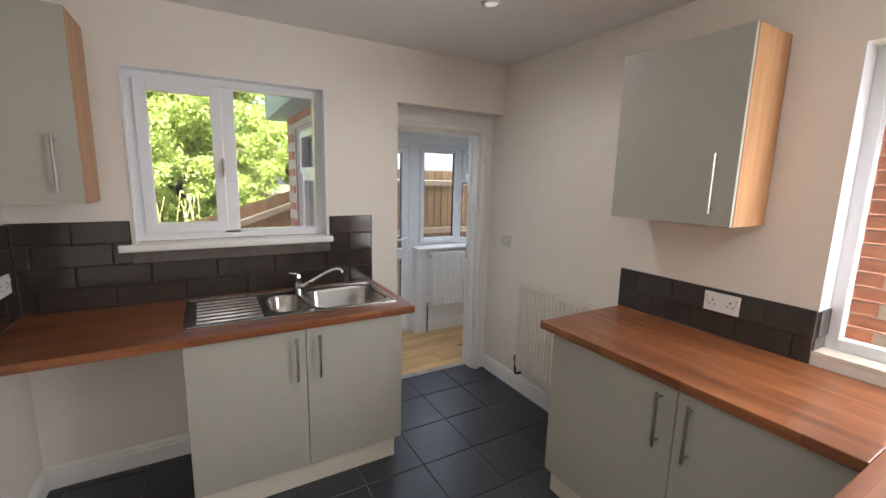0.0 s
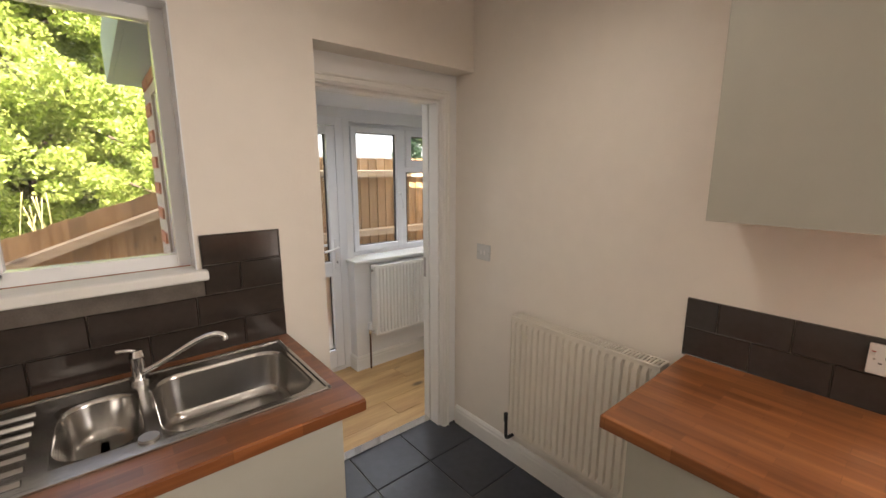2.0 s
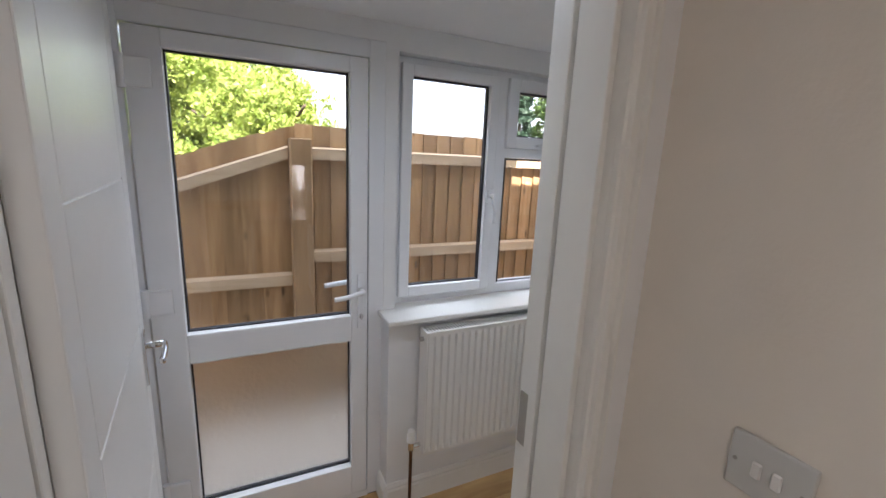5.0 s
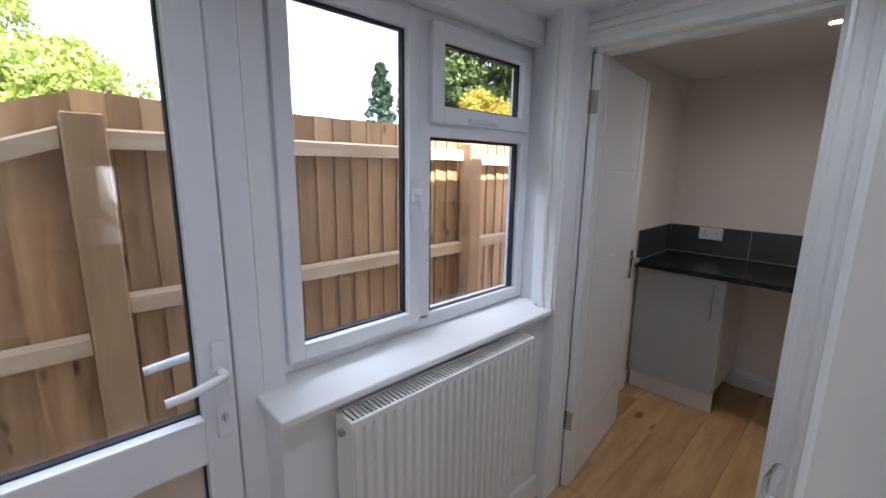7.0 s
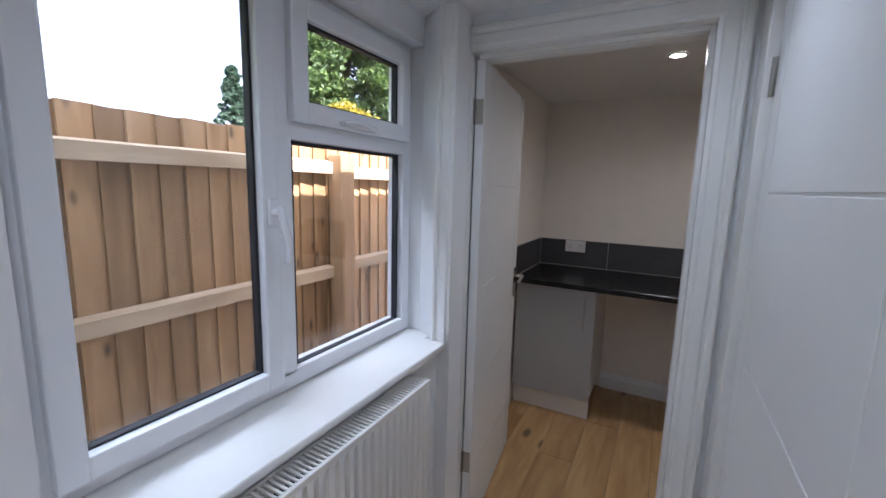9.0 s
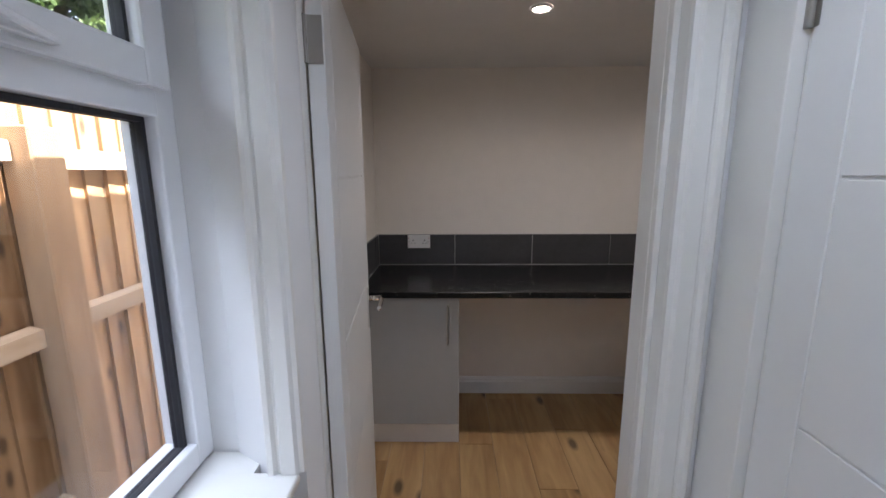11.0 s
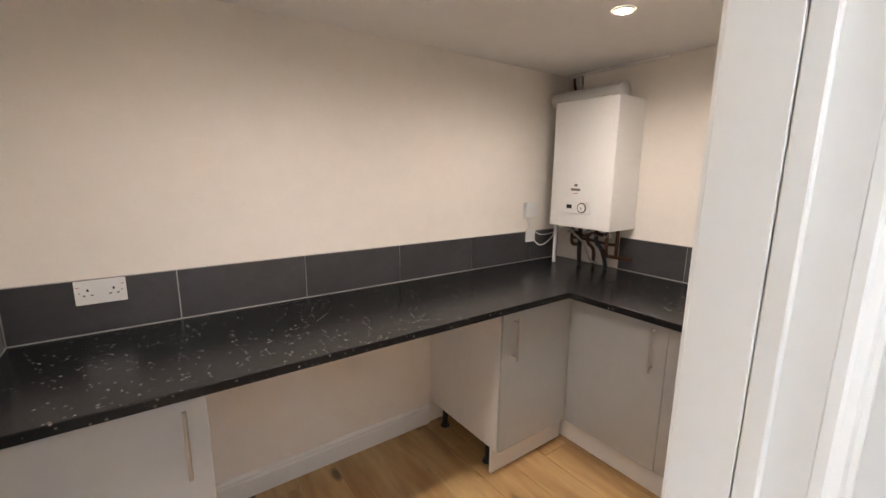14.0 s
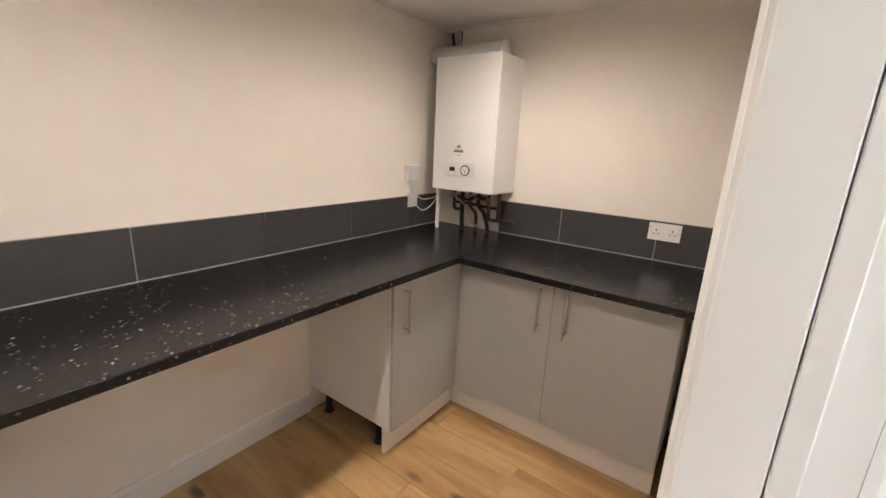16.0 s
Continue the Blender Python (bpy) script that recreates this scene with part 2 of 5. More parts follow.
M_BLACKTOP = speckled("black_speckled_laminate", (0.010, 0.010, 0.011), (0.20, 0.19, 0.17), 0.24)
M_RADK = mat("aged_radiator_enamel", (0.74, 0.69, 0.60), 0.32, vary=0.02, scale=4)
M_RAD = mat("radiator_enamel", (0.80, 0.78, 0.74), 0.3, vary=0.012, scale=4)
M_DARK = mat("black_plastic", (0.012, 0.012, 0.014), 0.45)
M_PLASTIC = mat("white_plastic", (0.78, 0.77, 0.75), 0.3)
M_PLATE = mat("grey_white_plastic", (0.60, 0.60, 0.585), 0.35)
M_CANE = mat("pale_cane", (0.30, 0.27, 0.12), 0.6, vary=0.15, scale=6)
M_COPPER = mat("old_copper_pipe", (0.11, 0.055, 0.032), 0.4, 0.8, vary=0.2, scale=20)
M_FLOOR = wood("oak_laminate", (0.36, 0.205, 0.08), (0.60, 0.39, 0.18), "X", 9, 0.35, knots=5.5, per_object=0.06, bump=0.05)
M_FENCE = wood("rough_pine_board", (0.28, 0.16, 0.07), (0.52, 0.34, 0.18), "Z", 11, 0.8, knots=8.5, per_object=0.24, bump=0.4)
M_RAIL = wood("sawn_pine_rail", (0.42, 0.31, 0.20), (0.62, 0.49, 0.34), "X", 11, 0.8, knots=4.0, per_object=0.1, bump=0.3)
M_POST = wood("sawn_pine_post", (0.26, 0.16, 0.08), (0.42, 0.28, 0.155), "Z", 8, 0.8, knots=4.5, per_object=0.15, bump=0.3)
M_BRICK = mat("red_brick", (0.36, 0.15, 0.085), 0.85, vary=0.25, scale=9, bump=0.5, bump_scale=50)
M_MORTAR = mat("pale_mortar", (0.42, 0.38, 0.33), 0.95, vary=0.15, scale=20, bump=0.3, bump_scale=80)
M_CONC = mat("pale_concrete", (0.55, 0.50, 0.42), 0.9, vary=0.15, scale=2.5, bump=0.4, bump_scale=40)
M_GRASS = mat("garden_ground", (0.09, 0.10, 0.04), 0.95, vary=0.3, scale=1.5, bump=0.5, bump_scale=30)
M_BARK = mat("bark", (0.10, 0.075, 0.05), 0.95, vary=0.3, scale=8, bump=0.8, bump_scale=25)
M_LEAF = leaf_mat("fresh_leaves", (0.20, 0.30, 0.05), (0.46, 0.52, 0.14))
M_LEAFD = leaf_mat("dark_leaves", (0.05, 0.10, 0.03), (0.13, 0.19, 0.05))
M_LEAFY = leaf_mat("yellow_leaves", (0.30, 0.24, 0.02), (0.42, 0.34, 0.04))
M_NEEDLE = leaf_mat("blue_green_needles", (0.035, 0.075, 0.05), (0.07, 0.12, 0.07))
M_ROOF = mat("grey_roof_tile", (0.10, 0.095, 0.09), 0.8, vary=0.2, scale=4)
M_FASCIA = mat("blue_grey_fascia", (0.24, 0.32, 0.34), 0.5, vary=0.05, scale=3)
M_GLASS = glass("clear_glass")
M_OBSC = glass("obscure_glass", 0.35, 0.3)
M_LAMP = glow("lit_lamp", (1.0, 0.9, 0.75), 12)
# Faint glow added to the unlit downlight faces in kitchen and lobby.
M_ADDEDGLOW = glow("added_faint_glow", (1.0, 0.93, 0.82), 0.06)
M_DISPLAY = mat("dark_display", (0.03, 0.03, 0.035), 0.2)
M_BADGE = mat("grey_badge", (0.16, 0.13, 0.12), 0.5)
M_REDDOT = mat("red_marker", (0.5, 0.03, 0.02), 0.4)
M_PLAINWHITE = mat("plain_white", (0.78, 0.77, 0.75), 0.5, vary=0.03, scale=3)

# ---- building helpers ----


def box(bm, x0, x1, y0, y1, z0, z1, bev=0.0, seg=2):
    g = bmesh.ops.create_cube(bm, size=1)
    vs = g["verts"]
    for v in vs:
        v.co = Vector(((x0 + x1) / 2 + v.co.x * (x1 - x0), (y0 + y1) / 2 + v.co.y * (y1 - y0), (z0 + z1) / 2 + v.co.z * (z1 - z0)))
    if bev:
        es = list({e for v in vs for e in v.link_edges})
        bmesh.ops.bevel(bm, geom=es, offset=bev, segments=seg, profile=0.6, affect="EDGES")


def cyl(bm, a, b, r, seg=16, r2=None):
    a, b = Vector(a), Vector(b)
    d = b - a
    m = Matrix.Translation((a + b) / 2) @ d.to_track_quat("Z", "Y").to_matrix().to_4x4()
    bmesh.ops.create_cone(bm, cap_ends=True, segments=seg, radius1=r, radius2=r if r2 is None else r2, depth=d.length, matrix=m)


def tube(bm, pts, r, seg=10):
    """A round pipe through points."""
    pts = [Vector(p) for p in pts]
    rings = []
    for i, p in enumerate(pts):
        d = (pts[min(i + 1, len(pts) - 1)] - pts[max(i - 1, 0)]).normalized()
        u = d.cross(Vector((0.31, 0.17, 0.94)))
        if u.length < 0.05:
            u = d.cross(Vector((1, 0, 0)))
        u.normalize()
        w = d.cross(u)
        rings.append([bm.verts.new(p + r * (math.cos(2 * math.pi * k / seg) * u + math.sin(2 * math.pi * k / seg) * w)) for k in range(seg)])
    for a, b in zip(rings, rings[1:]):
        for k in range(seg):
            bm.faces.new((a[k], a[(k + 1) % seg], b[(k + 1) % seg], b[k]))
    bm.faces.new(rings[0][::-1])
    bm.faces.new(rings[-1])


def curve_pts(pts, n=8):
    """Catmull-Rom points through a few given ones."""
    p = [Vector(q) for q in pts]
    p = [p[0] * 2 - p[1]] + p + [p[-1] * 2 - p[-2]]
    out = []
    for i in range(1, len(p) - 2):
        for k in range(n):
            t = k / n
            out.append(0.5 * (2 * p[i] + (p[i + 1] - p[i - 1]) * t + (2 * p[i - 1] - 5 * p[i] + 4 * p[i + 1] - p[i + 2]) * t * t + (3 * p[i] - p[i - 1] - 3 * p[i + 1] + p[i + 2]) * t ** 3))
    return out + [p[-2]]


def prism(bm, outline, a, b, axis):
    """Sweeps a closed outline (u, v) from a to b along an axis: X takes (y, z), Y takes (x, z), Z takes (x, y)."""
    put = {"X": lambda s, u, v: (s, u, v), "Y": lambda s, u, v: (u, s, v), "Z": lambda s, u, v: (u, v, s)}[axis]
    r0 = [bm.verts.new(put(a, u, v)) for u, v in outline]
    r1 = [bm.verts.new(put(b, u, v)) for u, v in outline]
    k = len(outline)
    for i in range(k):
        bm.faces.new((r0[i], r0[(i + 1) % k], r1[(i + 1) % k], r1[i]))
    bm.faces.new(r0[::-1])
    bm.faces.new(r1)


def finish(bm, name, material, smooth=False):
    bmesh.ops.recalc_face_normals(bm, faces=bm.faces)
    me = bpy.data.meshes.new(name)
    bm.to_mesh(me)
    bm.free()
    me.materials.append(material)
    if smooth:
        me.shade_smooth()
    return me


def part(name, bm, material, parent, label="", smooth=False):
    ob = new(name, finish(bm, name, material, smooth))
    ob.parent = parent
    if label:
        tagged(ob, label)
    return ob


def thing(name, label, category, group="", m=None):
    ob = new(name)
    ob.empty_display_size = 0.1
    if m is not None:
        ob.matrix_world = m
    return tagged(ob, label, category, group)


def solid(name, bm, material, label, category, group="", kind="", m=None, smooth=False):
    ob = new(name, finish(bm, name, material, smooth))
    if m is not None:
        ob.matrix_world = m
    return tagged(ob, label, category, group, kind)


def grid_bm(axis, a0, a1, u0, u1, z0, z1, holes=()):
    """A slab a0..a1 thick across its axis, u0..u1 by z0..z1 wide, with holes (u0, u1, z0, z1) through it."""
    us = sorted({u0, u1, *[h[k] for h in holes for k in (0, 1)]})
    zs = sorted({z0, z1, *[h[k] for h in holes for k in (2, 3)]})
    us, zs = [u for u in us if u0 <= u <= u1], [z for z in zs if z0 <= z <= z1]

    def full(i, j):
        if not (0 <= i < len(us) - 1 and 0 <= j < len(zs) - 1):
            return False
        u, z = (us[i] + us[i + 1]) / 2, (zs[j] + zs[j + 1]) / 2
        return not any(h[0] < u < h[1] and h[2] < z < h[3] for h in holes)
    bm = bmesh.new()
    vs = {}

    def v(a, u, z):
        co = {"X": (a, u, z), "Y": (u, a, z), "Z": (u, z, a)}[axis]
        if co not in vs:
            vs[co] = bm.verts.new(co)
        return vs[co]
    for i in range(len(us) - 1):
        for j in range(len(zs) - 1):
            if not full(i, j):
                continue
            p, q, s, t = us[i], us[i + 1], zs[j], zs[j + 1]
            bm.faces.new((v(a0, p, s), v(a0, q, s), v(a0, q, t), v(a0, p, t)))
            bm.faces.new((v(a1, p, s), v(a1, p, t), v(a1, q, t), v(a1, q, s)))
            for di, dj, e in ((-1, 0, ((p, s), (p, t))), (1, 0, ((q, s), (q, t))), (0, -1, ((p, s), (q, s))), (0, 1, ((p, t), (q, t)))):
                if not full(i + di, j + dj):
                    (ua, za), (ub, zb) = e
                    bm.faces.new((v(a0, ua, za), v(a1, ua, za), v(a1, ub, zb), v(a0, ub, zb)))
    return bm


def wall(name, axis, a0, a1, u0, u1, z0, z1, material, label, holes=()):
    """A wall that fills a0..a1 across its axis and u0..u1 along it, with holes through it."""
    return solid(name, grid_bm(axis, a0, a1, u0, u1, z0, z1, holes), material, label, "wall", kind="structure")

# ---- setting: walls, floors, ceilings ----
KF = 0.05            # the kitchen floor lies a small step above the lobby's
KW, KE, KN, KS, KC = -0.75, 2.03, 2.345, -2.6, 2.46
LC, UC = 2.08, 2.125

wall("wall_kitchen_north", "Y", KN, 2.48, KW - 0.25, KE, -0.1, KC, M_WALL, "warm white plastered kitchen wall with a window and a doorway recess",
     [(-0.285, 0.685, 1.25, 2.14), (1.16, KE, -0.2, 2.12)])
wall("wall_house_north", "Y", 2.48, 2.62, KW - 0.25, 0.76, -0.1, 2.6, M_BRICK, "outer brick skin behind the kitchen wall", [(-0.285, 0.685, 1.25, 2.14)])
wall("wall_lobby_south", "Y", 2.48, 2.64, 0.76, 3.17, -0.1, 2.5, M_WALLW, "white plastered lobby wall with two doorways",
     [(1.131, 1.954, -0.2, 2.017), (2.215, 3.075, -0.2, 2.03)])
wall("wall_kitchen_east", "X", KE, 2.30, KS, 2.48, -0.1, KC, M_WALL, "warm white plastered kitchen wall with a window", [(-1.25, 0.36, 0.995, 2.13)])
wall("wall_kitchen_west", "X", KW - 0.25, KW, KS, KN, -0.1, KC, M_WALL, "warm white plastered kitchen wall")
wall("wall_kitchen_south", "Y", KS - 0.25, KS, KW - 0.25, 2.30, -0.1, KC, M_WALL, "warm white plastered kitchen wall")
wall("wall_lobby_north", "Y", 3.66, 3.80, 0.76, 3.17, -0.1, 2.3, M_WALLW, "white plastered outer lobby wall with a glazed door and a window",
     [(1.03, 1.93, -0.2, 2.01), (1.985, 3.115, 0.905, 1.985)])
wall("wall_lobby_west", "X", 0.76, 1.03, 2.64, 3.66, -0.1, 2.3, M_WALLW, "white plastered outer lobby wall with a window", [(2.95, 3.60, 1.0, 2.03)])
wall("wall_utility_west", "X", 3.17, 3.29, 0.60, 3.80, -0.1, 2.3, M_WALLW, "white plastered wall between lobby and utility room", [(2.737, 3.528, -0.2, 1.99)])
wall("wall_utility_east", "X", 4.985, 5.25, 0.60, 3.80, -0.1, 2.3, M_WALL, "warm white plastered utility wall")
wall("wall_utility_north", "Y", 3.69, 3.80, 3.29, 4.985, -0.1, 2.3, M_WALL, "warm white plastered utility wall")
wall("wall_utility_south", "Y", 0.60, 0.885, 3.29, 4.985, -0.1, 2.3, M_WALL, "warm white plastered utility wall with a pipe opening", [(4.853, 4.980, 2.03, 2.118)])
wall("wall_lining_utility", "X", 3.29, 3.294, 0.885, 2.69, 0, UC, M_WALL, "warm white plaster beside the utility doorway")


def slab(name, x0, x1, y0, y1, z0, z1, material, label, category):
    bm = bmesh.new()
    box(bm, x0, x1, y0, y1, z0, z1)
    return solid(name, bm, material, label, category, kind="structure")


slab("ceiling_kitchen", KW, KE, KS, KN, KC, KC + 0.12, M_CEIL, "matt white kitchen ceiling", "ceiling")
slab("ceiling_lobby", 1.03, 3.17, 2.64, 3.66, LC, LC + 0.1, M_WALLW, "matt white lobby ceiling", "ceiling")
slab("ceiling_utility", 3.294, 4.985, 0.885, 3.69, UC, UC + 0.1, M_CEIL, "matt white utility ceiling", "ceiling")
slab("window_box", 1.925, 3.17, 3.555, 3.66, 0, 0.9, M_WALLW, "white boxed-out low wall under the lobby window", "wall")
floor_kitchen = slab("floor_kitchen", KW, KE, KS, 2.60, -0.1, KF - 0.006, M_FGROUT, "dark slate tiled kitchen floor with grey grout", "floor")
floor_lobby = slab("floor_lobby", 1.03, 3.23, 2.63, 3.72, -0.1, -0.012, M_DARK, "oak laminate lobby floor", "floor")
floor_utility = slab("floor_utility", 3.23, 4.985, 0.885, 3.69, -0.1, -0.012, M_DARK, "oak laminate utility floor", "floor")

# unseen house block above and roofs, sized so that their shadows fall on the yard
slab("roof_house", -5.0, 2.45, -7.0, 2.75, 2.62, 4.4, M_BRICK, "brick upper storey of the house", "roof")
slab("roof_lobby", 0.60, 3.20, 2.76, 4.06, 2.32, 2.58, M_ROOF, "dark felt roof over the lobby", "roof")
slab("roof_utility", 3.21, 5.5, 0.4, 3.90, 2.302, 2.335, M_ROOF, "dark felt roof over the utility room", "roof")
bm = bmesh.new()
box(bm, 0.575, 0.60, 2.63, 4.08, 2.14, 2.40, 0.004)
box(bm, 0.60, 3.20, 4.06, 4.08, 2.14, 2.40, 0.004)
box(bm, 0.60, 0.755, 2.63, 4.05, 2.14, 2.155)
solid("fascia", bm, M_FASCIA, "blue-grey painted fascia and soffit under the lobby roof", "fascia", kind="structure")


# ---- trims ----
def arch_outline(w):
    return [(0, 0), (w, 0), (w, 0.016), (w * 0.93, 0.021), (w * 0.80, 0.021), (w * 0.72, 0.013), (w * 0.66, 0.013), (w * 0.58, 0.018), (w * 0.22, 0.018), (w * 0.14, 0.011), (w * 0.02, 0.009)]


def architrave(name, plane, out, side, a0, a1, top, z0=0.0, w=0.066, left=True, right=True, la=None, thick=1.0):
    """Moulded trim round a doorway in the plane y (side 'Y') or x (side 'X') = plane, standing out by out (+1 or -1)."""
    bm = bmesh.new()
    o = [(u, d * thick) for u, d in arch_outline(w)]

    def at(u, d):
        return (u, plane + out * d) if side == "Y" else (plane + out * d, u)
    if left:
        prism(bm, [at(a0 - u, d) for u, d in o], z0, top + w, "Z")
    if right:
        prism(bm, [at(a1 + u, d) for u, d in o], z0, top + w, "Z")
    lo = a0 if la is None else la
    prism(bm, [(plane + out * (d + 0.0006), top + u) for u, d in o], lo - (w if left else 0) * 0.97, a1 + (w if right else 0) * 0.97, "X" if side == "Y" else "Y")
    return solid(name, bm, M_TRIM, "white gloss moulded architrave round a doorway", "architrave", kind="structure")


architrave("trim_kitchen_door", 2.48, -1, "Y", 1.16, 1.925, 1.99, KF, left=False, la=1.16, w=0.044)
architrave("trim_kitchen_door_lobby", 2.64, 1, "Y", 1.16, 1.925, 1.99)
architrave("trim_yard_door", 2.64, 1, "Y", 2.245, 3.0455, 2.0, right=False)
architrave("trim_utility_door", 3.17, -1, "X", 2.767, 3.498, 1.958, w=0.083, right=False)
architrave("trim_utility_door_inside", 3.29, 1, "X", 2.778, 3.498, 1.958, w=0.06, right=False, thick=0.55)
# plain casing between the two doors, a narrow crevice away from the moulded trim
bm = bmesh.new()
box(bm, 3.050, 3.166, 2.6405, 2.668, 0.0, 2.066, 0.003, 2)
solid("trim_yard_casing", bm, M_TRIM, "plain white gloss casing beside the yard door", "trim", kind="structure")
# boxed-out corner between the window reveal and the utility doorway, with moulded trim standing on the sill
bm = bmesh.new()
prism(bm, [(3.062, 3.500), (3.1685, 3.500), (3.1685, 3.6585), (3.110, 3.6585), (3.062, 3.578)], 0.0, LC, "Z")
solid("trim_corner_boxing", bm, M_WALLW, "white painted boxing in the lobby corner beside the window", "trim", kind="structure")
bm = bmesh.new()
prism(bm, [(3.0615 - d * 1.05, 3.4985 + u) for u, d in arch_outline(0.072)], 0.9235, LC - 0.001, "Z")
solid("trim_corner_moulding", bm, M_TRIM, "white gloss moulded trim standing on the window sill", "trim", kind="structure")


def lining(name, side, u0, u1, top, d0, d1, s0, s1, z0=0.0, extra=None, hinge_d=None):
    """Door lining in a wall d0..d1 thick, with its stop from s0 to s1 and a second raised strip where asked;
    hinge_d ends the hinge side early, where the open door lies."""
    bm = bmesh.new()
    t = 0.0295

    def b(ua, ub, da, db, za, zb):
        if side == "Y":
            box(bm, ua, ub, da, db, za, zb, 0.0015, 1)
        else:
            box(bm, da, db, ua, ub, za, zb, 0.0015, 1)
    b(u0 - t, u0, d0, d1, z0, top)
    b(u1, u1 + t, d0, hinge_d or d1, z0, top)
    b(u0 - t, u1 + t, d0, d1, top, top + t)
    for e0, e1 in [(s0, s1)] + ([extra] if extra else []):
        b(u0, u0 + 0.014, e0, e1, z0, top)
        if not hinge_d:
            b(u1 - 0.014, u1, e0, e1, z0, top)
        b(u0 + 0.014, u1 - 0.014, e0, e1, top - 0.014, top)
    return solid(name, bm, M_TRIM, "white gloss painted door lining", "door frame", kind="structure")


lining("frame_kitchen_door", "Y", 1.16, 1.925, 1.99, 2.4795, 2.6565, 2.498, 2.576, extra=(2.588, 2.612))
lining("frame_yard_door", "Y", 2.245, 3.0455, 2.0, 2.482, 2.6405, 2.50, 2.606)
lining("frame_utility_door", "X", 2.767, 3.498, 1.958, 3.1695, 3.2905, 3.205, 3.2255, extra=(3.2268, 3.2900), hinge_d=3.204)

SKIRT = [(0, 0), (0.016, 0), (0.016, 0.085), (0.012, 0.095), (0.014, 0.104), (0.006, 0.118), (0, 0.12)]


def skirting(name, axis, plane, out, a, b, z0=0.0, h=1.0):
    bm = bmesh.new()
    prism(bm, [(plane + out * (d + 0.0005), z0 + z * h) for d, z in SKIRT], a, b, "X" if axis == "Y" else "Y")
    return solid(name, bm, M_TRIM, "white gloss moulded skirting board", "skirting", kind="structure")


skirting("baseboard_kitchen_east", "X", KE, -1, 1.14, 2.458, KF)
skirting("baseboard_kitchen_north", "Y", KN, -1, KW, -0.115, KF)
skirting("baseboard_kitchen_west", "X", KW, 1, KS, KN, KF)
skirting("baseboard_lobby_north", "Y", 3.555, -1, 1.925, 3.15)
skirting("baseboard_lobby_box", "X", 1.925, -1, 3.54, 3.655)
skirting("baseboard_utility_east", "X", 4.985, -1, 1.99, 3.16)
skirting("baseboard_utility_north", "Y", 3.69, -1, 3.36, 4.38)
bm = bmesh.new()
box(bm, 1.16, 1.925, 2.575, 2.63, KF - 0.02, KF + 0.008, 0.004)
box(bm, 1.16, 1.925, 2.63, 2.640, -0.01, KF + 0.004, 0.002)
solid("threshold", bm, M_CHROME, "bright metal threshold strip at the kitchen doorway", "threshold", kind="structure")


# ---- windows and doors ----
def ring(bm, u0, u1, z0, z1, d0, d1, w, bev=0.004, side="Y"):
    def b(ua, ub, za, zb):
        if side == "Y":
            box(bm, ua, ub, d0, d1, za, zb, bev)
        else:
            box(bm, d0, d1, ua, ub, za, zb, bev)
    b(u0, u0 + w, z0, z1)
    b(u1 - w, u1, z0, z1)
    b(u0 + w - 0.002, u1 - w + 0.002, z0, z0 + w)
    b(u0 + w - 0.002, u1 - w + 0.002, z1 - w, z1)


def flat_box(u0, u1, z0, z1, d0, d1, side, bev=0.0):
    bm = bmesh.new()
    if side == "Y":
        box(bm, u0, u1, d0, d1, z0, z1, bev)
    else:
        box(bm, d0, d1, u0, u1, z0, z1, bev)
    return bm


def glazed(parent, u0, u1, z0, z1, d, side="Y", material=None, inward=-1):
    """A pane with its dark gasket."""
    bm = bmesh.new()
    ring(bm, u0 - 0.004, u1 + 0.004, z0 - 0.004, z1 + 0.004, d + inward * 0.012, d + 0.012, 0.009, 0.0, side)
    part("gasket", bm, M_GASKET, parent, "black rubber gasket")
    p = part("pane", flat_box(u0 + 0.001, u1 - 0.001, z0 + 0.001, z1 - 0.001, d - 0.003, d + 0.003, side), material or M_GLASS, parent, "obscure patterned glass pane" if material else "")
    p.visible_shadow = False
    return p


def window_handle(parent, m):
    bm = bmesh.new()
    box(bm, -0.015, 0.015, -0.012, 0, -0.035, 0.03, 0.004)
    cyl(bm, (0, -0.01, 0.0), (0, -0.035, 0.0), 0.011)
    h = part("handle", bm, M_UPVC, parent, "white window handle")
    h.matrix_local = m
    bm = bmesh.new()
    tube(bm, curve_pts([(0, -0.034, 0.012), (0.0, -0.042, -0.03), (0.012, -0.045, -0.08), (0.008, -0.045, -0.125)]), 0.009)
    part("lever", bm, M_UPVC, h, smooth=True)
    return h


# kitchen window over the sink
win = thing("window_kitchen", "white casement window over the sink with two lights", "window")
win["kind"] = "structure"
bm = bmesh.new()
ring(bm, -0.285, 0.685, 1.275, 2.14, 2.425, 2.485, 0.045)
box(bm, 0.125, 0.206, 2.425, 2.485, 1.30, 2.11, 0.004)
part("window_frame", bm, M_UPVC, win)
bm = bmesh.new()
ring(bm, -0.245, 0.145, 1.315, 2.10, 2.408, 2.455, 0.055, 0.006)
sash = part("sash", bm, M_UPVC, win)
bm = bmesh.new()
box(bm, 0.128, 0.142, 2.397, 2.408, 1.64, 1.72, 0.004)
cyl(bm, (0.135, 2.395, 1.70), (0.135, 2.375, 1.70), 0.009)
tube(bm, [(0.135, 2.378, 1.705), (0.137, 2.376, 1.65), (0.136, 2.376, 1.62)], 0.006)
part("handle", bm, M_SATIN, win, "metal window handle")
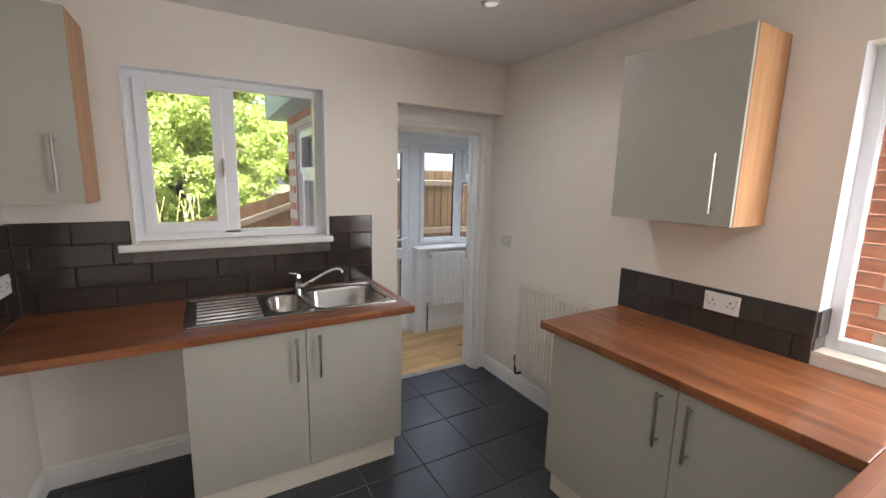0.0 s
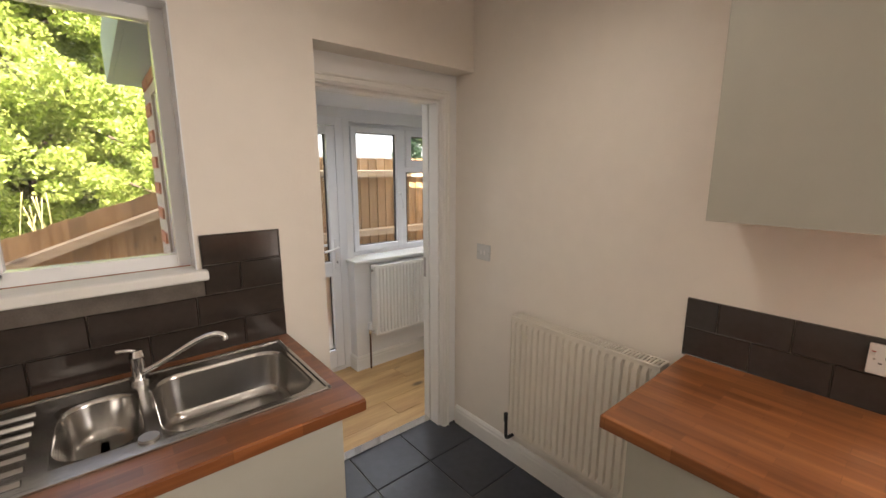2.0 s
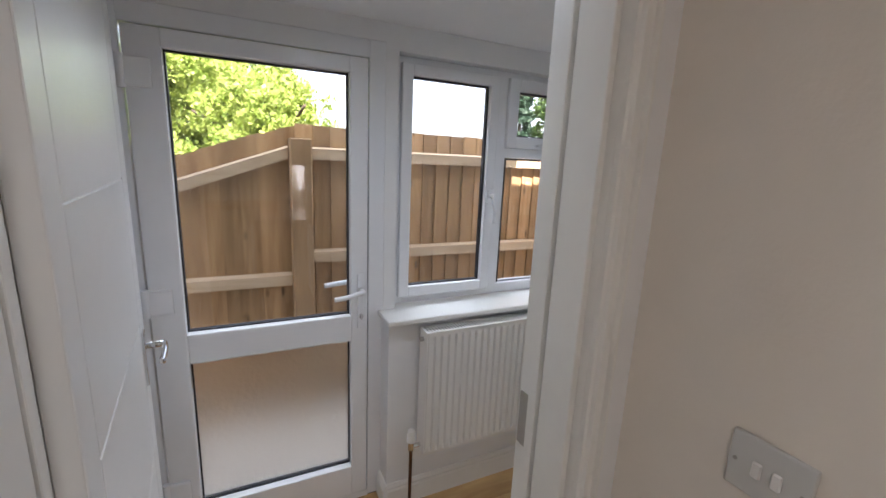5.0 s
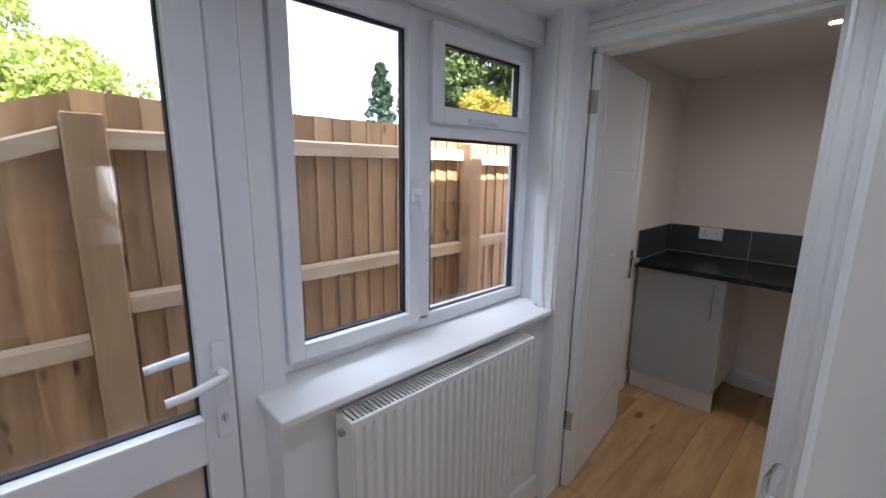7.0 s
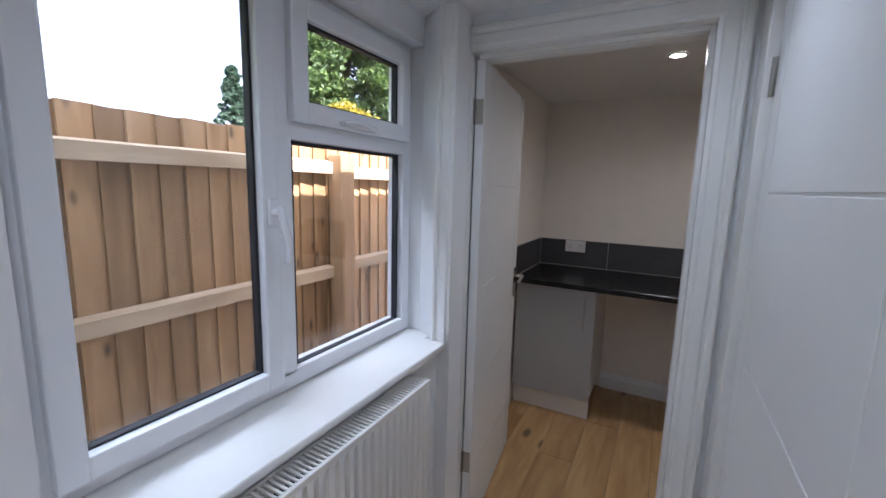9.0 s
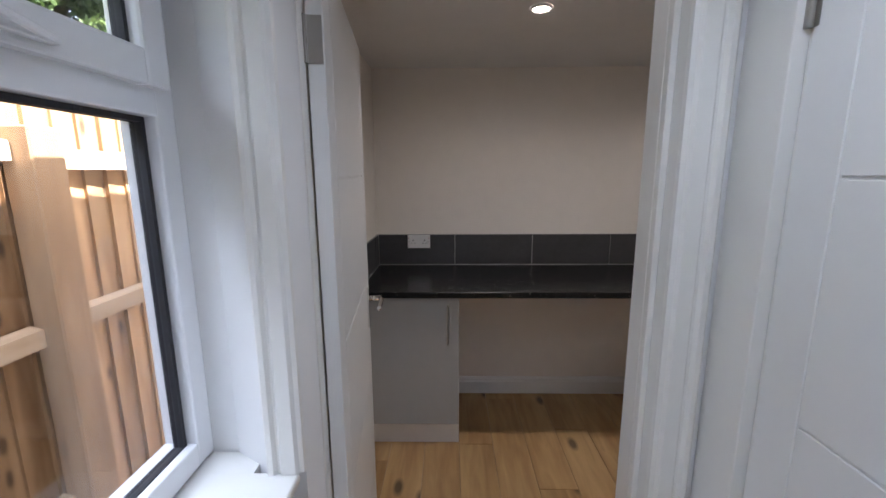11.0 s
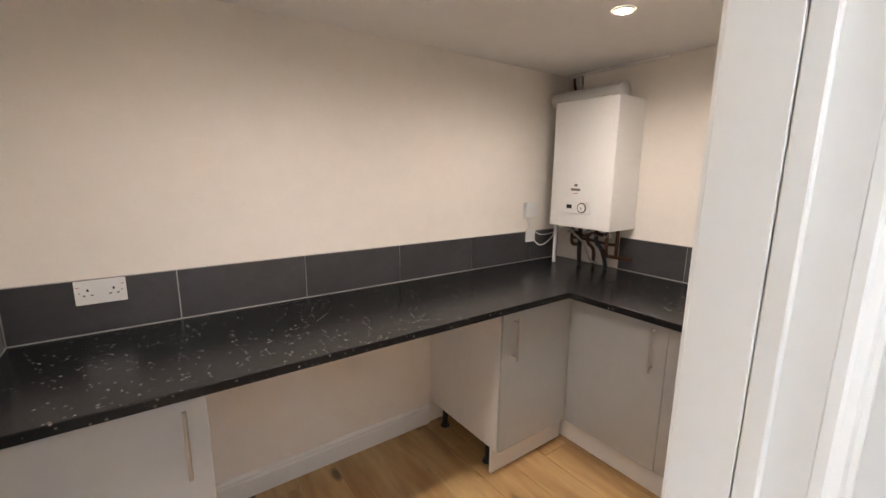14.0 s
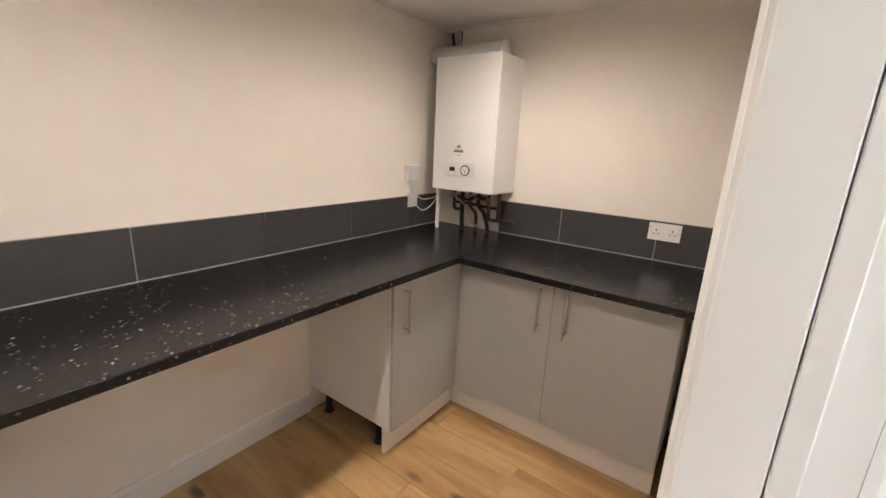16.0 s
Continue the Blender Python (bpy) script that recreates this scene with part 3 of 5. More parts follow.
for u0, u1, z0, z1, d in ((-0.192, 0.092, 1.368, 2.045, 2.43), (0.208, 0.638, 1.322, 2.093, 2.455)):
    p = part("pane", flat_box(u0, u1, z0, z1, d - 0.003, d + 0.003, "Y"), M_GLASS, win)
    p.visible_shadow = False
bm = bmesh.new()
box(bm, -0.285, 0.685, 2.34, 2.43, 1.245, 1.272, 0.003)
box(bm, -0.355, 0.715, 2.305, 2.345, 1.235, 1.272, 0.010, 3)
part("window_sill", bm, M_TRIM, win, "white painted bullnosed sill")

for nm, a in (("reveal_board", (-0.2849, -0.281, 2.338, 2.428, 1.27, 2.14)), ("reveal_board", (0.681, 0.6849, 2.338, 2.428, 1.27, 2.14)), ("reveal_board", (-0.281, 0.681, 2.338, 2.428, 2.136, 2.1399))):
    bm = bmesh.new()
    box(bm, *a)
    part(nm, bm, M_UPVC, win, "white painted reveal")

# kitchen east window
win = thing("window_kitchen_east", "white framed window at the end of the worktop", "window")
win["kind"] = "structure"
bm = bmesh.new()
ring(bm, -1.25, 0.36, 1.01, 2.13, 2.13, 2.19, 0.045, 0.005, "X")
part("window_frame", bm, M_UPVC, win)
p = part("pane", flat_box(-1.205, 0.315, 1.055, 2.085, 2.155, 2.161, "X"), M_GLASS, win)
p.visible_shadow = False
bm = bmesh.new()
box(bm, 2.032, 2.13, -1.25, 0.36, 0.996, 1.012, 0.002)
part("window_sill", bm, M_PLINTH, win, "cream sill board")
bm = bmesh.new()
box(bm, 2.026, 2.13, 0.3565, 0.3599, 1.165, 2.13)
part("reveal_board", bm, M_UPVC, win, "white painted reveal")

# lobby window
win = thing("window_lobby", "white uPVC lobby window with a side casement and a top light", "window")
win["kind"] = "structure"
bm = bmesh.new()
ring(bm, 1.985, 3.115, 0.925, 1.985, 3.715, 3.785, 0.05)
part("window_frame", bm, M_UPVC, win)
bm = bmesh.new()
box(bm, 2.475, 2.545, 3.715, 3.785, 0.96, 1.95, 0.004)
part("mullion", bm, M_UPVC, win)
bm = bmesh.new()
box(bm, 2.54, 3.07, 3.715, 3.785, 1.60, 1.665, 0.004)
part("transom", bm, M_UPVC, win)
bm = bmesh.new()
ring(bm, 2.012, 2.482, 0.958, 1.958, 3.692, 3.75, 0.048, 0.006)
casement = part("casement", bm, M_UPVC, win)
glazed(casement, 2.058, 2.432, 1.006, 1.908, 3.727)
window_handle(win, pose(2.458, 3.692, 1.42, 0, 0, 0))
bm = bmesh.new()
ring(bm, 2.535, 3.08, 1.645, 1.958, 3.692, 3.75, 0.055, 0.006)
toplight = part("top_light", bm, M_UPVC, win)
glazed(toplight, 2.59, 3.022, 1.702, 1.90, 3.727)
glazed(win, 2.56, 3.055, 0.972, 1.595, 3.745)
bm = bmesh.new()
box(bm, 2.70, 2.86, 3.676, 3.692, 1.655, 1.668, 0.004)
tube(bm, curve_pts([(2.70, 3.672, 1.662), (2.76, 3.66, 1.668), (2.84, 3.664, 1.656)]), 0.006)
part("stay_handle", bm, M_UPVC, win, "white cam handle")
bm = bmesh.new()
box(bm, 1.908, 3.052, 3.508, 3.716, 0.90, 0.923, 0.007, 3)
box(bm, 3.04, 3.112, 3.60, 3.714, 0.901, 0.9225)
part("window_sill", bm, M_TRIM, win, "deep white gloss sill board")

# lobby west window
win = thing("window_lobby_west", "white uPVC window with a top light in the lobby's side wall", "window")
win["kind"] = "structure"
bm = bmesh.new()
ring(bm, 2.95, 3.60, 1.0, 2.03, 0.80, 0.87, 0.05, 0.004, "X")
box(bm, 0.80, 0.87, 3.0, 3.55, 1.60, 1.67, 0.004)
ring(bm, 2.985, 3.565, 1.655, 2.0, 0.775, 0.81, 0.05, 0.005, "X")
part("window_frame", bm, M_UPVC, win)
for z0, z1 in ((1.06, 1.59), (1.71, 1.945)):
    p = part("pane", flat_box(3.04, 3.51, z0, z1, 0.832, 0.838, "X"), M_GLASS, win)
    p.visible_shadow = False

# glazed back door
door = thing("back_door", "closed white uPVC back door with a clear pane above an obscure pane", "door")
door["kind"] = "structure"
bm = bmesh.new()
box(bm, 1.03, 1.085, 3.66, 3.73, 0, 2.01, 0.004)
box(bm, 1.865, 1.93, 3.66, 3.73, 0, 2.01, 0.004)
box(bm, 1.084, 1.866, 3.66, 3.73, 1.945, 2.01, 0.004)
box(bm, 1.084, 1.866, 3.655, 3.74, -0.005, 0.03, 0.004)
part("door_frame", bm, M_UPVC, door)
bm = bmesh.new()
for u0, u1, z0, z1 in ((1.092, 1.195, 0.035, 1.94), (1.787, 1.858, 0.035, 1.94), (1.193, 1.789, 0.035, 0.185), (1.193, 1.789, 0.80, 0.916), (1.193, 1.789, 1.882, 1.94)):
    box(bm, u0, u1, 3.648, 3.715, z0, z1, 0.007)
leaf = part("door_leaf", bm, M_UPVC, door)
glazed(leaf, 1.195, 1.787, 0.916, 1.882, 3.692)
glazed(leaf, 1.195, 1.787, 0.185, 0.80, 3.692, material=M_OBSC)
bm = bmesh.new()
box(bm, 1.812, 1.842, 3.638, 3.648, 0.86, 1.10, 0.005)
h = part("handle", bm, M_UPVC, door, "white lever door handle on a long plate")
bm = bmesh.new()
cyl(bm, (1.827, 3.64, 1.03), (1.827, 3.60, 1.03), 0.011)
tube(bm, curve_pts([(1.827, 3.60, 1.03), (1.80, 3.592, 1.028), (1.76, 3.592, 1.018), (1.71, 3.594, 1.012)]), 0.010)
part("lever", bm, M_UPVC, h, smooth=True)
bm = bmesh.new()
cyl(bm, (1.827, 3.64, 0.915), (1.827, 3.632, 0.915), 0.009)
box(bm, 1.8245, 1.8295, 3.628, 3.634, 0.902, 0.928)
part("lock_cylinder", bm, M_CHROME, h, "chrome lock cylinder")
bm = bmesh.new()
tube(bm, curve_pts([(1.827, 3.72, 1.03), (1.827, 3.765, 1.03), (1.78, 3.772, 1.028), (1.70, 3.772, 1.02)]), 0.011)
part("outer_lever", bm, M_UPVC, h, smooth=True)
for z in (1.05, 1.80, 0.28):
    bm = bmesh.new()
    box(bm, 1.075, 1.165, 3.634, 3.650, z - 0.045, z + 0.045, 0.006)
    cyl(bm, (1.086, 3.640, z - 0.05), (1.086, 3.640, z + 0.05), 0.012)
    part("hinge", bm, M_UPVC, door, "chunky white uPVC hinge")


def panel_door(name, label, w, h, m, hinge_z, handle_x, swing_side):
    """A flush white door with grooved panels. Local: hinge edge at x 0, face at y 0, the other face at y 0.035."""
    d = thing(name, label, "door", m=m)
    d["kind"] = "structure"
    bm = bmesh.new()
    box(bm, 0, w, 0.003, 0.032, 0, h)
    cuts = [0.0, 0.285, 0.685, 1.085, 1.485, h]
    pieces = []
    for y0, y1 in ((0, 0.004), (0.031, 0.035)):
        for x0, x1 in ((0, 0.083), (w - 0.083, w)):
            pieces.append(("stile", x0, x1, y0, y1, 0, h))
        for a, b in zip(cuts, cuts[1:]):
            pieces.append(("panel", 0.0875, w - 0.0875, y0, y1, a + (0.0025 if a else 0), b - (0.0025 if b < h else 0)))
    core = part("door_leaf", bm, M_DOOR, d)
    for nm, *dims in pieces:
        bm = bmesh.new()
        box(bm, *dims, 0.0015, 1)
        part(nm, bm, M_DOOR, core)
    for s, y in ((-1, 0.0), (1, 0.035)):
        bm = bmesh.new()
        box(bm, handle_x - 0.021, handle_x + 0.021, min(y, y + s * 0.007), max(y, y + s * 0.007), 0.90, 1.06, 0.006, 3)
        hd = part("handle", bm, M_CHROME, d, "chrome lever handle on a plate")
        bm = bmesh.new()
        cyl(bm, (handle_x, y + s * 0.006, 1.015), (handle_x, y + s * 0.05, 1.015), 0.010)
        k = -1 if handle_x > w / 2 else 1
        tube(bm, curve_pts([(handle_x, y + s * 0.05, 1.015), (handle_x + k * 0.04, y + s * 0.054, 1.018), (handle_x + k * 0.075, y + s * 0.053, 1.012), (handle_x + k * 0.11, y + s * 0.05, 1.008)]), 0.0085)
        part("lever", bm, M_CHROME, hd, smooth=True)
    for z in hinge_z:
        bm = bmesh.new()
        yk = 0.035 if swing_side > 0 else 0.0
        cyl(bm, (-0.004, yk + 0.004 * swing_side, z - 0.045), (-0.004, yk + 0.004 * swing_side, z + 0.045), 0.007)
        box(bm, -0.003, 0.0, 0.003, 0.032, z - 0.045, z + 0.045)
        box(bm, -0.012, 0.012, yk - 0.0005, yk + 0.0015 * swing_side + 0.0005, z - 0.045, z + 0.045)
        part("hinge", bm, M_SATIN, d, "steel butt hinge")
    return d


# local x runs along +y for the open kitchen door
panel_door("door_kitchen", "white grooved panel door standing open into the lobby", 0.755, 1.975, pose(1.196, 2.648, 0.008, 0, 0, 95.6), (0.25, 1.76), 0.695, 1)
panel_door("door_yard", "closed white grooved panel door with a chrome lever handle", 0.795, 1.985, pose(3.0435, 2.644, 0.008, 0, 0, 180), (0.25, 1.76), 0.75, -1)
panel_door("door_utility", "white grooved panel door standing open into the utility room", 0.725, 1.935, pose(3.212, 3.461, 0.008, 0, 0, 6.3), (0.345, 1.755), 0.67, 1)
bm = bmesh.new()
box(bm, 1.9215, 1.9265, 2.618, 2.650, 0.98, 1.10, 0.001, 1)
solid("strike_plate", bm, M_SATIN, "small steel strike plate on the kitchen door lining", "strike plate")

# ---- spot lamps ----
def downlight(x, y, z, lit, group):
    d = thing("downlight", "white recessed ceiling downlight, switched on" if lit else "white recessed ceiling downlight with an added faint glow", "ceiling light", group, pose(x, y, z))
    bm = bmesh.new()
    prof = [(0.030, -0.002), (0.033, -0.008), (0.040, -0.009), (0.044, -0.005), (0.045, -0.0005)]
    rings = [[bm.verts.new((r * math.cos(2 * math.pi * k / 28), r * math.sin(2 * math.pi * k / 28), h)) for k in range(28)] for r, h in prof]
    for a, b in zip(rings, rings[1:]):
        for k in range(28):
            bm.faces.new((a[k], a[(k + 1) % 28], b[(k + 1) % 28], b[k]))
    part("bezel", bm, M_PLASTIC, d, smooth=True)
    bm = bmesh.new()
    bmesh.ops.create_circle(bm, cap_ends=True, segments=24, radius=0.0305, matrix=Matrix.Translation((0, 0, -0.003)))
    part("lamp_face", bm, M_LAMP if lit else M_ADDEDGLOW, d, "glowing warm lamp face" if lit else "lamp face with an added faint glow")
    return d


for x, y in KITCHEN_SPOTS:
    downlight(x, y, KC, False, "kitchen downlights")
for x, y in LOBBY_SPOTS:
    downlight(x, y, LC, False, "lobby downlights")
for x, y in UTILITY_SPOTS:
    downlight(x, y, UC, True, "utility downlights")


# ---- fitted units ----
def bar_handle(parent, x, y, z0, z1):
    bm = bmesh.new()
    cyl(bm, (x, y - 0.032, z0), (x, y - 0.032, z1), 0.006, 14)
    cyl(bm, (x, y, z0 + 0.02), (x, y - 0.032, z0 + 0.02), 0.0045, 10)
    cyl(bm, (x, y, z1 - 0.02), (x, y - 0.032, z1 - 0.02), 0.0045, 10)
    return part("handle", bm, M_SATIN, parent, "brushed steel bar handle")


def base_unit(label, w, depth, doors, m, front, group, carcass=None, plinth=None, feet=False, handles=None, h=0.872, plinth_back=0.05, plinth_w=None):
    """Local: door faces at y 0 towards -y, width along x. doors: (x0, x1, handle x) each."""
    u = thing("base_unit", label, "kitchen unit", group, m)
    c = carcass or M_MELA
    bm = bmesh.new()
    box(bm, 0, 0.018, 0.02, depth, 0.14, h, 0.001, 1)
    box(bm, w - 0.018, w, 0.02, depth, 0.14, h, 0.001, 1)
    box(bm, 0.018, w - 0.018, 0.02, depth, 0.14, 0.158)
    part("body", bm, c, u)
    bm = bmesh.new()
    box(bm, 0.018, w - 0.018, depth - 0.012, depth - 0.004, 0.158, h)
    part("back_panel", bm, c, u)
    bm = bmesh.new()
    box(bm, 0.018, w - 0.018, 0.02, 0.10, h - 0.018, h)
    part("top_rail", bm, c, u)
    for x0, x1, hx in doors:
        bm = bmesh.new()
        box(bm, x0 + 0.0015, x1 - 0.0015, 0, 0.018, 0.145, h - 0.006, 0.0015, 2)
        d = part("door", bm, front, u)
        bar_handle(d, hx, 0, h - 0.255, h - 0.04)
    bm = bmesh.new()
    box(bm, 0, plinth_w or w, plinth_back, plinth_back + 0.016, 0.0, 0.138, 0.001, 1)
    part("plinth", bm, plinth or M_PLINTH, u)
    if feet:
        for x in (0.05, w - 0.05):
            for y in (0.13, depth - 0.08):
                bm = bmesh.new()
                cyl(bm, (x, y, 0.012), (x, y, 0.14), 0.016, 12)
                cyl(bm, (x, y, 0), (x, y, 0.014), 0.028, 14, 0.022)
                part("foot", bm, M_DARK, u, "black plastic adjustable foot")
    return u


KG = "kitchen base units"
base_unit("sage grey two-door sink unit with bar handles", 1.007, 0.62, [(0, 0.5035, 0.455), (0.5035, 1.007, 0.562)], pose(-0.09, 1.722, KF), M_SAGE, KG, M_MELA, M_PLINTH, plinth_w=0.985)
base_unit("sage grey two-door base unit with bar handles under the worktop", 1.20, 0.575, [(0, 0.612, 0.555), (0.612, 1.20, 0.668)], pose(1.452, 1.138, KF, 0, 0, -90), M_SAGE, KG, M_OAK, M_PLINTH)
base_unit("sage grey base unit under the worktop return", 0.60, 0.55, [(0, 0.60, 0.08)], pose(0.90, -0.02, KF, 0, 0, 180) @ pose(-0.60, 0, 0), M_SAGE, KG, M_OAK, M_PLINTH)

bm = grid_bm("Z", 0.922, 0.96, KW + 0.002, 0.975, 1.685, 2.338, [(0.272, 0.912, 1.825, 2.222)])
bmesh.ops.recalc_face_normals(bm, faces=bm.faces)
bmesh.ops.bevel(bm, geom=[e for e in bm.edges if all(abs(v.co.y - 1.685) < 1e-5 for v in e.verts) and abs(e.verts[0].co.z - e.verts[1].co.z) < 1e-5], offset=0.005, segments=3, affect="EDGES")
top = solid("worktop", bm, M_TOPX, "wood-stave worktop with a worn front edge carrying the sink", "worktop", "kitchen worktops")
bm = bmesh.new()
box(bm, 1.425, 2.022, 0.034, 1.205, 0.922, 0.96, 0.004, 2)
solid("worktop", bm, M_TOPY, "wood-stave worktop beside the radiator and under the window", "worktop", "kitchen worktops")
bm = bmesh.new()
box(bm, 0.88, 2.022, -0.60, 0.0335, 0.922, 0.9605, 0.004, 2)
solid("worktop", bm, M_TOPX, "wood-stave worktop return under the window", "worktop", "kitchen worktops")


def wall_unit(label, w, h, depth, m, handle_x, group):
    u = thing("wall_unit", label, "wall cabinet", group, m)
    bm = bmesh.new()
    box(bm, 0, 0.018, 0.02, depth, 0, h, 0.001, 1)
    box(bm, w - 0.018, w, 0.02, depth, 0, h, 0.001, 1)
    for z in (0, h - 0.018, h / 2):
        box(bm, 0.018, w - 0.018, 0.02, depth, z, z + 0.018)
    box(bm, 0.018, w - 0.018, depth - 0.012, depth - 0.004, 0.018, h - 0.018)
    part("body", bm, M_OAK, u, "oak-effect cabinet body")
    bm = bmesh.new()
    box(bm, 0.0015, w - 0.0015, 0, 0.018, 0.001, h - 0.001, 0.0015, 2)
    d = part("door", bm, M_SAGE, u)
    bar_handle(d, handle_x, 0, 0.05, 0.28)
    return u


wall_unit("sage grey wall cabinet with an oak-effect body and bar handle", 0.535, 0.735, 0.27, pose(1.757, 1.112, 1.475, 0, 0, -90), 0.462, "kitchen wall cabinets")
wall_unit("sage grey wall cabinet beside the window", 0.345, 0.78, 0.30, pose(-0.748, 2.035, 1.495), 0.268, "kitchen wall cabinets")

# sink and tap
sink = thing("sink", "stainless steel one and a half bowl sink with a ribbed drainer", "sink", m=pose(0, 0, 0.96))


def bowl(bm, x0, x1, y0, y1, depth, r=0.082, n=9):
    """A rounded bowl let down from z 0."""
    def loop(inset, z, rr):
        pts = []
        for cx, cy, a0 in ((x1 - inset - rr, y1 - inset - rr, 0), (x0 + inset + rr, y1 - inset - rr, 90), (x0 + inset + rr, y0 + inset + rr, 180), (x1 - inset - rr, y0 + inset + rr, 270)):
            for k in range(n + 1):
                a = radians(a0 + 90 * k / n)
                pts.append((cx + rr * math.cos(a), cy + rr * math.sin(a), z))
        return [bm.verts.new(p) for p in pts]
    rings = [loop(0.0, 0.0036, r), loop(0.003, 0.0015, r - 0.002), loop(0.006, -0.010, r - 0.004), loop(0.014, -depth * 0.8, r - 0.008), loop(0.03, -depth * 0.97, r - 0.018), loop(0.05, -depth, r - 0.03)]
    for a, b in zip(rings, rings[1:]):
        for i in range(len(a)):
            bm.faces.new((a[i], a[(i + 1) % len(a)], b[(i + 1) % len(a)], b[i]))
    bm.faces.new(rings[-1])
    k = n + 1
    for q, (cx, cy) in enumerate(((x1, y1), (x0, y1), (x0, y0), (x1, y0))):
        c = bm.verts.new((cx, cy, 0.0039))
        for i in range(q * k, q * k + n):
            bm.faces.new((c, rings[0][i], rings[0][i + 1]))


SX0, SX1, SY0, SY1 = -0.085, 0.925, 1.805, 2.275
B1, B2 = (0.285, 0.468, 1.87, 2.185), (0.498, 0.90, 1.838, 2.212)
bm = bmesh.new()
xs = [SX0, B1[0], B1[1], B2[0], B2[1], SX1]
for i, (a, b) in enumerate(zip(xs, xs[1:])):
    if i in (1, 3):
        bb = B1 if i == 1 else B2
        box(bm, a, b, SY0, bb[2], 0.0005, 0.004)
        box(bm, a, b, bb[3], SY1, 0.0005, 0.004)
    else:
        box(bm, a, b, SY0, SY1, 0.0005, 0.004)
for (x0, x1, y0, y1) in ((SX0, SX0 + 0.014, SY0, SY1), (SX1 - 0.014, SX1, SY0, SY1), (SX0, SX1, SY0, SY0 + 0.014), (SX0, SX1, SY1 - 0.014, SY1)):
    box(bm, x0, x1, y0, y1, 0.003, 0.0075, 0.003, 2)
part("rim", bm, M_STEEL, sink)
for k in range(7):
    y = 1.86 + k * 0.055
    bm = bmesh.new()
    prism(bm, [(y - 0.012, 0.0041), (y - 0.007, 0.0095), (y - 0.003, 0.0115), (y + 0.003, 0.0115), (y + 0.007, 0.0095), (y + 0.012, 0.0041)], SX0 + 0.05, B1[0] - 0.04, "X")
    part("drainer_rib", bm, M_STEEL, sink)
for b, dep in ((B1, 0.11), (B2, 0.15)):
    bm = bmesh.new()
    bowl(bm, *b, dep)
    bw = part("bowl", bm, M_STEEL, sink, smooth=True)
    bm = bmesh.new()
    cx, cy = (b[0] + b[1]) / 2, (b[2] + b[3]) / 2
    cyl(bm, (cx, cy, -dep - 0.002), (cx, cy, -dep + 0.003), 0.035, 24)
    cyl(bm, (cx, cy, -dep + 0.003), (cx, cy, -dep + 0.006), 0.018, 16)
    part("waste", bm, M_CHROME, bw, "chrome plug hole")
bm = bmesh.new()
cyl(bm, (0.47, 1.865, 0.004), (0.47, 1.865, 0.011), 0.022, 20)
part("overflow_cap", bm, M_SATIN, sink, "small round metal cap")

tap = thing("tap", "chrome mixer tap with a long angled spout", "tap", m=pose(0.478, 2.225, 0.9645))
bm = bmesh.new()
cyl(bm, (0, 0, 0), (0, 0, 0.012), 0.027, 24)
cyl(bm, (0, 0, 0.012), (0, 0, 0.085), 0.018, 24, 0.020)
cyl(bm, (0, 0, 0.085), (0, 0, 0.105), 0.021, 24, 0.016)
part("body", bm, M_CHROME, tap)
bm = bmesh.new()
tube(bm, curve_pts([(0.01, -0.01, 0.03), (0.07, -0.035, 0.065), (0.15, -0.07, 0.115), (0.20, -0.095, 0.135), (0.225, -0.105, 0.128), (0.23, -0.108, 0.112)]), 0.0095, 14)
part("spout", bm, M_CHROME, tap, smooth=True)
bm = bmesh.new()
tube(bm, curve_pts([(0, 0, 0.10), (-0.02, 0.0, 0.108), (-0.05, 0.0, 0.112)]), 0.006)
part("lever", bm, M_CHROME, tap, smooth=True)


